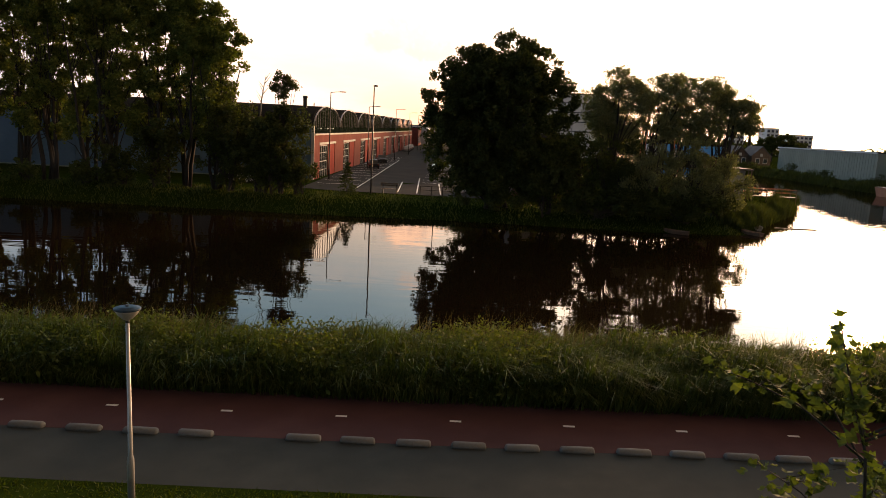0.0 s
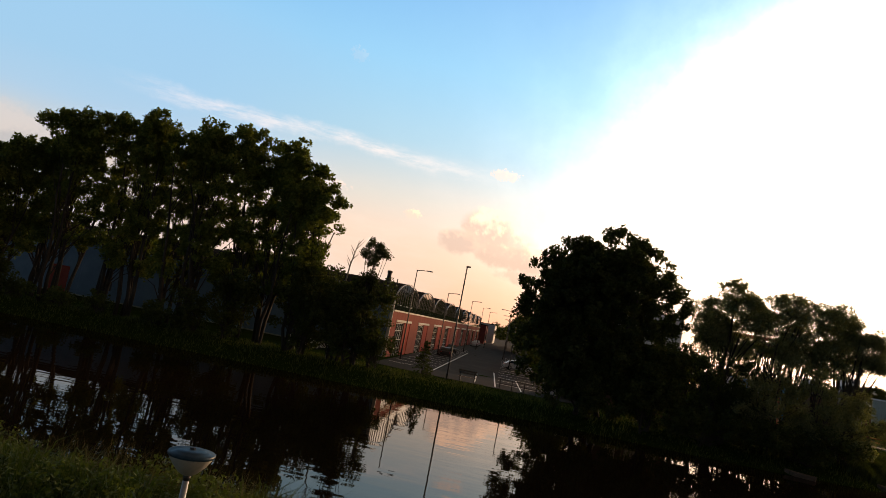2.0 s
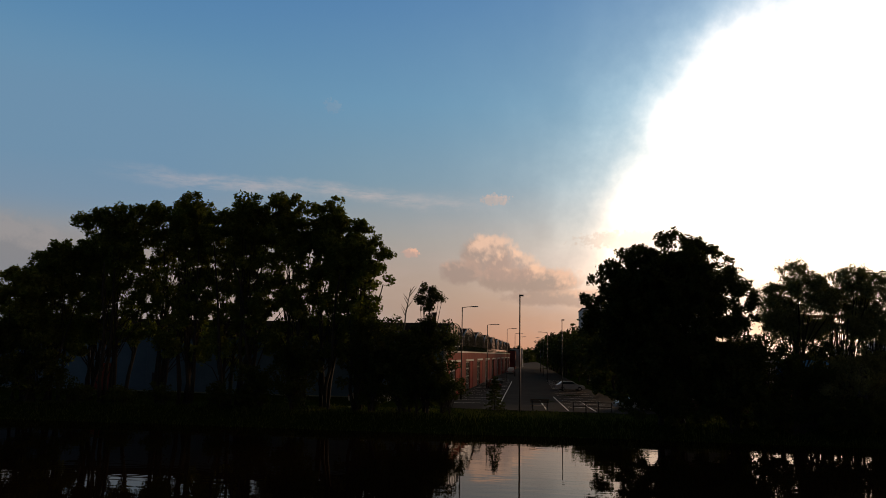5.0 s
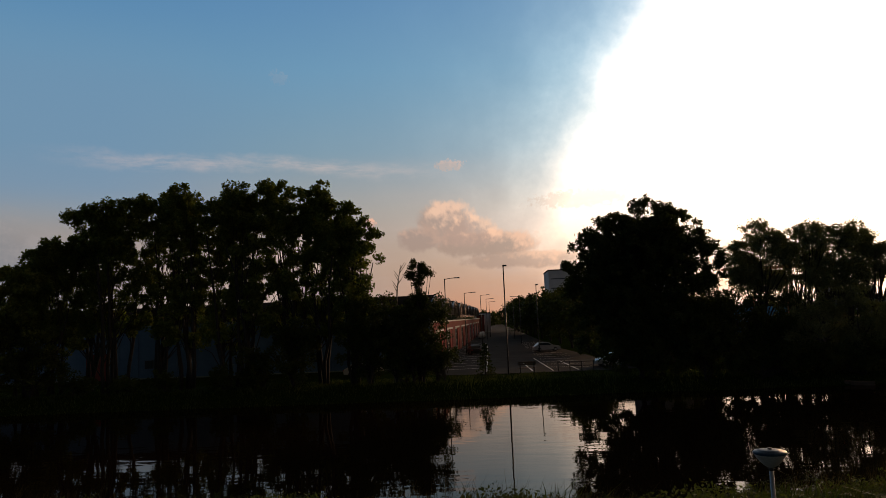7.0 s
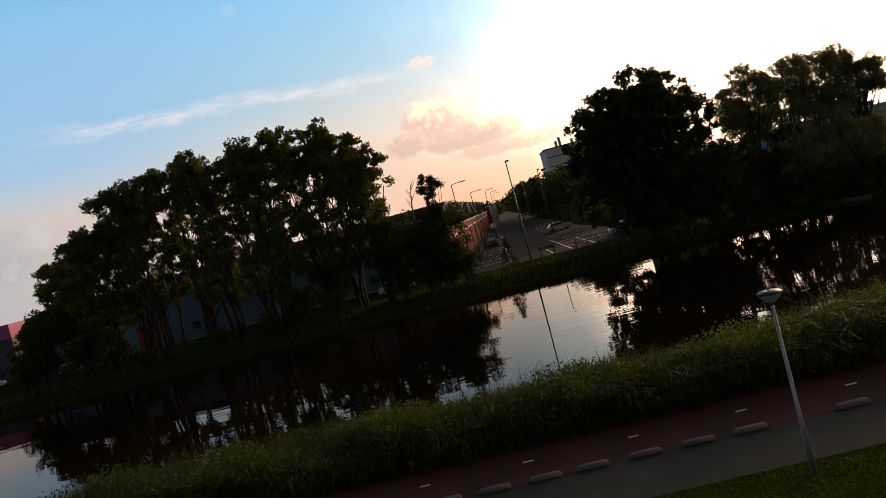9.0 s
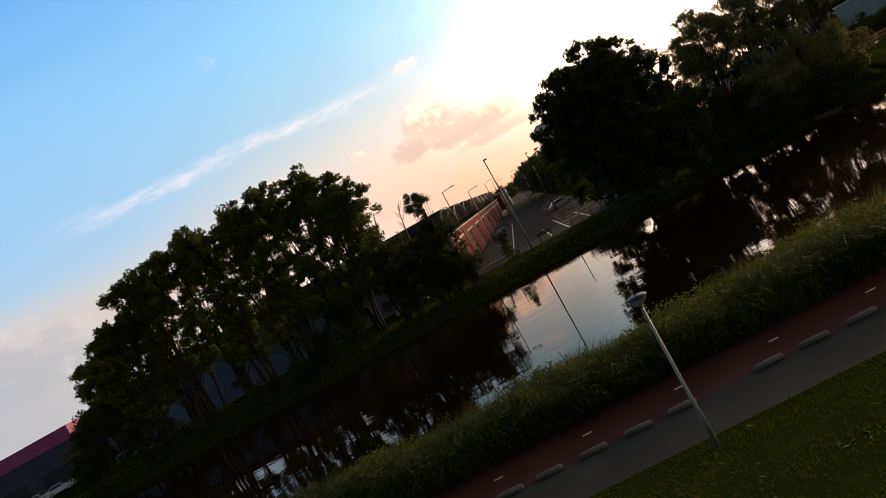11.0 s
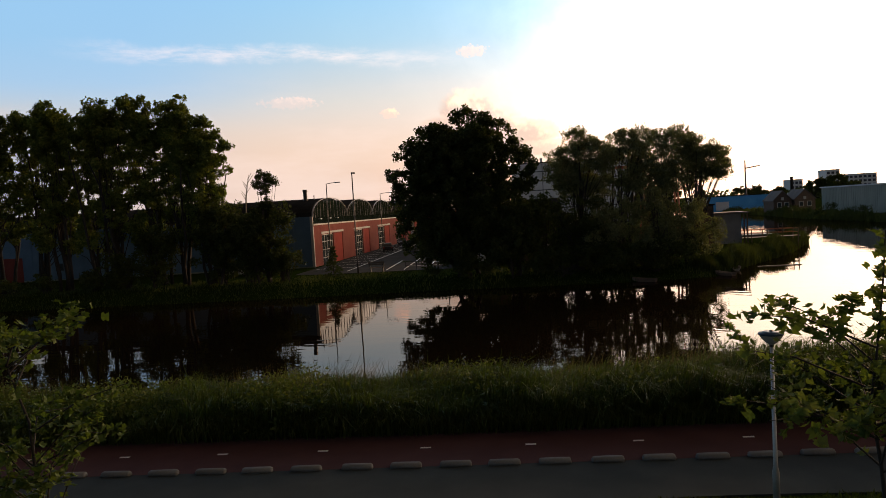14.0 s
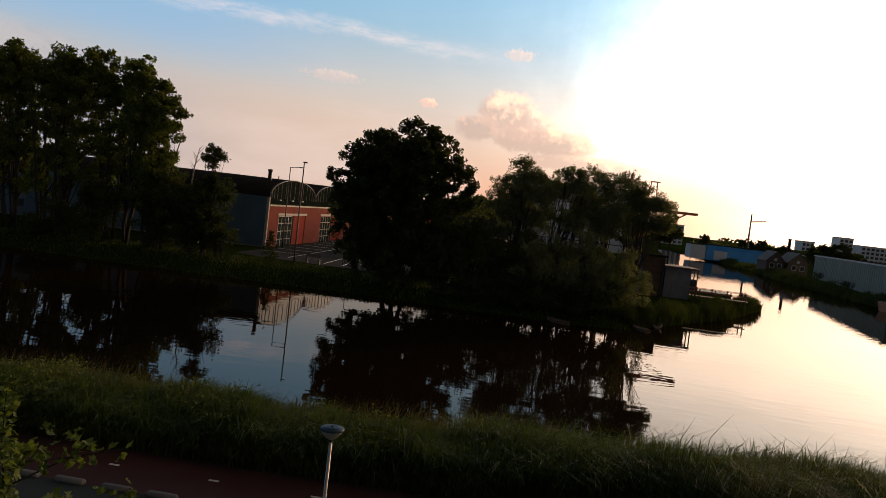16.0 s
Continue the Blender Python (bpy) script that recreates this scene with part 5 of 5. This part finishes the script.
# ---- across the river ----
def right_bank():
    hall = thing("storage_hall", "long low pale green storage hall on the river bank", "building", (90.5, 150.0, 0.8), "", "", -9)
    wall = Build().box(0, 24, 0, 70, -0.8, 6.2)
    for i in range(46):
        wall.box(-0.06, 0.0, 1.5 * i, 1.5 * i + 0.1, 0.2, 6.1)
    part("wall", wall, M["pale_wall"], hall, "pale green sheeting")
    part("roof", Build().box(-0.3, 24.3, -0.3, 70.3, 6.2, 6.38), M["roofing"], hall)
    part("gutter", Build().box(-0.42, -0.304, -0.3, 70.3, 6.06, 6.4), M["white_wall"], hall, "pale gutter line")
    annex = thing("boatyard_shed", "white boatyard shed with a blue door", "building", (93, 126.0, 0.8))
    part("wall", Build().box(0, 16, 0, 24, -0.8, 4.6), M["white_wall"], annex)
    part("roof", Build().box(-0.3, 16.3, -0.3, 24.3, 4.6, 4.9), M["roofing"], annex)
    part("door", Build().box(-0.05, -0.002, 8, 12, -0.2, 3.0), M["cyan_blue"], annex, "blue door")
    brick = thing("brick_building", "dark red brick building behind the boatyard", "building", (118.8, 140.0, 0.8))
    part("wall", Build().box(0, 14, 0, 14, -0.8, 9.5), M["brick_red"], brick)
    part("roof", Build().box(-0.2, 14.2, -0.2, 14.2, 9.5, 9.9), M["roofing"], brick)

    def house(at, w, d, h, peak, turn=0):
        ob = thing("house", "small dark brick house with a steep gable", "house", at, "gabled houses by the river", "", turn)
        part("wall", Build().prism([(0, -0.6), (w, -0.6), (w, h), (w / 2, peak), (0, h)], "y", 0, d), M["brown"], ob, "dark brick")
        for s in (0, 1):
            a, b = ((-0.3, h - 0.2), (w / 2, peak + 0.05)) if s == 0 else ((w / 2, peak + 0.05), (w + 0.3, h - 0.2))
            part("roof", Build().prism([a, b, (b[0], b[1] + 0.2), (a[0], a[1] + 0.2)], "y", -0.25, d + 0.25), M["tile"], ob)
        for x in (0.22, 0.62):
            frame_part = part("window", Build().box(w * x - 0.15, w * x + 1.25, -0.06, -0.002, 1.0, 2.6), M["white_trim"], ob)
            part("pane", Build().box(w * x, w * x + 1.1, -0.075, -0.062, 1.15, 2.45), M["pane"], frame_part)
        part("window", Build().box(w * 0.42, w * 0.42 + 0.8, -0.06, -0.002, 3.2, 4.1), M["white_trim"], ob)

    house((91.2, 229.0, 0.6), 5.4, 9, 3.2, 6.0)
    house((97.2, 228.0, 0.6), 6.0, 10, 3.3, 6.2)
    stack = thing("flue_stack", "dark steel flue stack behind the gabled houses", "chimney", (101.6, 242.0, 0.6))
    part("pipe", Build().lathe([(0.5, -0.6), (0.45, 10.2), (0.55, 10.25), (0.55, 10.6)], 12), M["black"], stack, "", True)
    blue = thing("boat_shed", "long bright blue sheet-clad shed by the river", "building", (87, 288.0, 0.6))
    part("wall", Build().box(0, 24, 0, 14, -0.6, 5.2), M["cyan_blue"], blue, "blue sheeting")
    part("roof", Build().box(-0.3, 24.3, -0.3, 14.3, 5.2, 5.5), M["roofing"], blue)
    part("door", Build().box(3, 8, -0.06, -0.002, -0.2, 3.2), M["white_wall"], blue)
    pale = thing("boat_shed", "small pale shed beside the blue shed", "building", (81.2, 288.0, 0.6))
    part("wall", Build().box(0, 5.6, 0, 10, -0.6, 4.8), M["white_wall"], pale)
    part("roof", Build().box(-0.2, 5.8, -0.2, 10.2, 4.8, 5.1), M["roofing"], pale)
    mast_ob = thing("harbour_light", "tall dark harbour lamp mast with a side arm", "street lamp", (107.2, 306.0, 0.6))
    part("post", Build().lathe([(0.45, -0.6), (0.36, 10), (0.24, 19.6)], 8), M["black"], mast_ob)
    part("arm", Build().tube([(0, 0, 16.4), (6.0, 0, 17.2)], [0.24, 0.2], 6), M["black"], mast_ob)

    def flats(at, w, h, floors, bays):
        ob = thing("apartment_block", "pale apartment block with dark balcony bands", "building", at, "flats beyond the river")
        part("wall", Build().box(0, w, 0, 14, -1, h), M["white_wall"], ob)
        part("roof", Build().box(-0.3, w + 0.3, -0.3, 14.3, h, h + 0.4), M["white_trim"], ob)
        for i in range(floors):
            for k in range(bays):
                x, z = w * (k + 0.12) / bays, 1.2 + i * (h - 1.0) / floors
                part("window", Build().box(x, x + w * 0.62 / bays, -0.15, -0.01, z, z + (h / floors) * 0.52), M["navy"], ob)

    flats((204.8, 520.0, 0.4), 8, 13.4, 4, 3)
    flats((232.5, 529.0, 0.4), 9, 19.0, 6, 3)
    flats((241.0, 514.0, 0.4), 18, 14.8, 5, 6)
    flats((118.9, 560.0, 0.4), 14, 15.0, 5, 4)
    kinds = [tree_mesh(300 + i, 12.0, [(0, 0, 7.5, 5.0, 4, 4.0), (2.5, 0, 6.5, 3.5, 3, 3.2), (-2.5, 0, 6.8, 3.5, 3, 3.4)], 4200, 0.62, 1, 0.1, 1.0, 0.65) for i in range(2)]
    for i, (x, y, k) in enumerate([(131.6, 300, 0.92), (136.8, 303, 1.1), (142.4, 300, 1.08), (146.6, 303, 0.9), (100.3, 352, 0.85), (121.6, 356, 0.95), (129.9, 360, 0.9), (139.1, 362, 0.85), (83.4, 372, 1.2), (75.9, 380, 1.3), (160.7, 330, 0.7), (174.6, 330, 0.6), (55.6, 262, 0.8), (50.3, 238, 0.8), (45.9, 212, 0.7), (72.8, 312, 1.0), (78.3, 316, 1.1), (67.3, 310, 0.9)]):
        tree("tree", "dense dark round tree beyond the river", (x, y, 0.5), kinds[i % 2], M["leaf_dark"], "trees beyond the river", 70 * i, k)
    for i, (x, y, w, h) in enumerate([(90.4, 150, 3, 1.8), (89.8, 170, 4, 2.2), (90.6, 188, 3, 3.0), (88.6, 205, 4, 1.6), (90.3, 214, 4, 2.4), (87.4, 182, 4, 1.4), (86.3, 196, 4, 1.3)]):
        tree("shrub", "low dark shrub on the river bank", (x, y, 0.4), bush(330 + i, w, 3, h, 900), M["leaf_dark"], "shrubs across the river", category="shrub")
    boat = thing("barge", "rusty red barge moored across the river", "boat", (84.7, 112.0, -0.7), "", "", 96)
    part("hull", Build().prism([(0, -0.4), (20, -0.4), (21, 1.6), (-0.8, 1.6)], "y", -2.2, 2.2), M["orange"], boat)
    part("deck", Build().box(-0.7, 20.9, -2.1, 2.1, 1.6, 1.7), M["tile"], boat)
    part("cabin", Build().box(1, 5, -1.6, 1.6, 1.7, 3.6), M["white_wall"], boat)


right_bank()


def left_bank():
    ob = thing("show_hall", "dark blue hall with a magenta roof band", "building", (-150.0, 105.0, 0.4))
    part("wall", Build().box(0, 62, 0, 30, -0.6, 6.3), M["navy"], ob, "dark blue cladding")
    part("fascia", Build().box(-0.3, 62.3, -0.3, 30.3, 6.3, 8.6), M["magenta"], ob, "magenta band")
    for i in range(7):
        part("window", Build().box(3 + 8.4 * i, 8.5 + 8.4 * i, -0.05, -0.002, 0.5, 3.0), M["pane"], ob)
    van = [(-93.0, 92.0, M["red_paint"]), (-98.5, 92.5, M["red_paint"]), (-88.5, 93.0, M["white_wall"]), (-104.0, 92.0, M["yellow"]), (-84, 92.5, M["silver"])]
    names = {0: "bright red car parked by the hall", 1: "bright red car parked by the hall", 2: "white car parked by the hall", 3: "yellow car parked by the hall", 4: "silver car parked by the hall"}
    for i, (x, y, paint) in enumerate(van):
        car(names[i], (x, y, 0.40), 5 + 3 * i, paint, "cars by the hall")
    wall = thing("quay_wall", "red-brown brick quay wall at the waterside", "wall", (-112.0, 72.2, -1.5))
    part("wall", Build().box(0, 30, 0, 0.5, 0, 2.3), M["brick_red"], wall)
    rail = thing("railing", "white tube railing on the quay", "railing", (-112.0, 74.0, 0.3))
    for i in range(12):
        part("post", Build().tube([(2.6 * i, 0, -0.3), (2.6 * i, 0, 1.1)], [0.05, 0.05], 6), M["white_wall"], rail)
    for z in (0.6, 1.05):
        part("rail", Build().tube([(0, 0, z), (28.6, 0, z)], [0.04, 0.04], 6), M["white_wall"], rail)


left_bank()


def far_woods():
    """Low woods and roofs that close the horizon."""
    rng = np.random.default_rng(11)
    pts = []
    for i in range(150):
        a = math.radians(rng.uniform(-75, 80))
        d = rng.uniform(480, 760)
        x, y, h, w = d * math.sin(a), d * math.cos(a), rng.uniform(4, 10), rng.uniform(8, 20)
        if shore_distance(x, y) < 4:
            continue
        k = 260
        u = rng.normal(0, 1, (k, 3))
        u /= np.linalg.norm(u, axis=1)[:, None]
        pts.append(np.array([x, y, 0.4 + h * 0.45]) + u * np.array([w, w, h * 0.55]) * rng.uniform(0.5, 1.0, (k, 1)))
    pts = np.concatenate(pts)
    verts, faces = cards(pts[pts[:, 2] > 0.5], 2.4, rng, 0.0, 0.8)
    tagged(part("far_woods", raw_mesh("far_woods", verts, faces), M["leaf_dark"], None, "low dark woods along the horizon"), category="woods", kind="stuff")


far_woods()
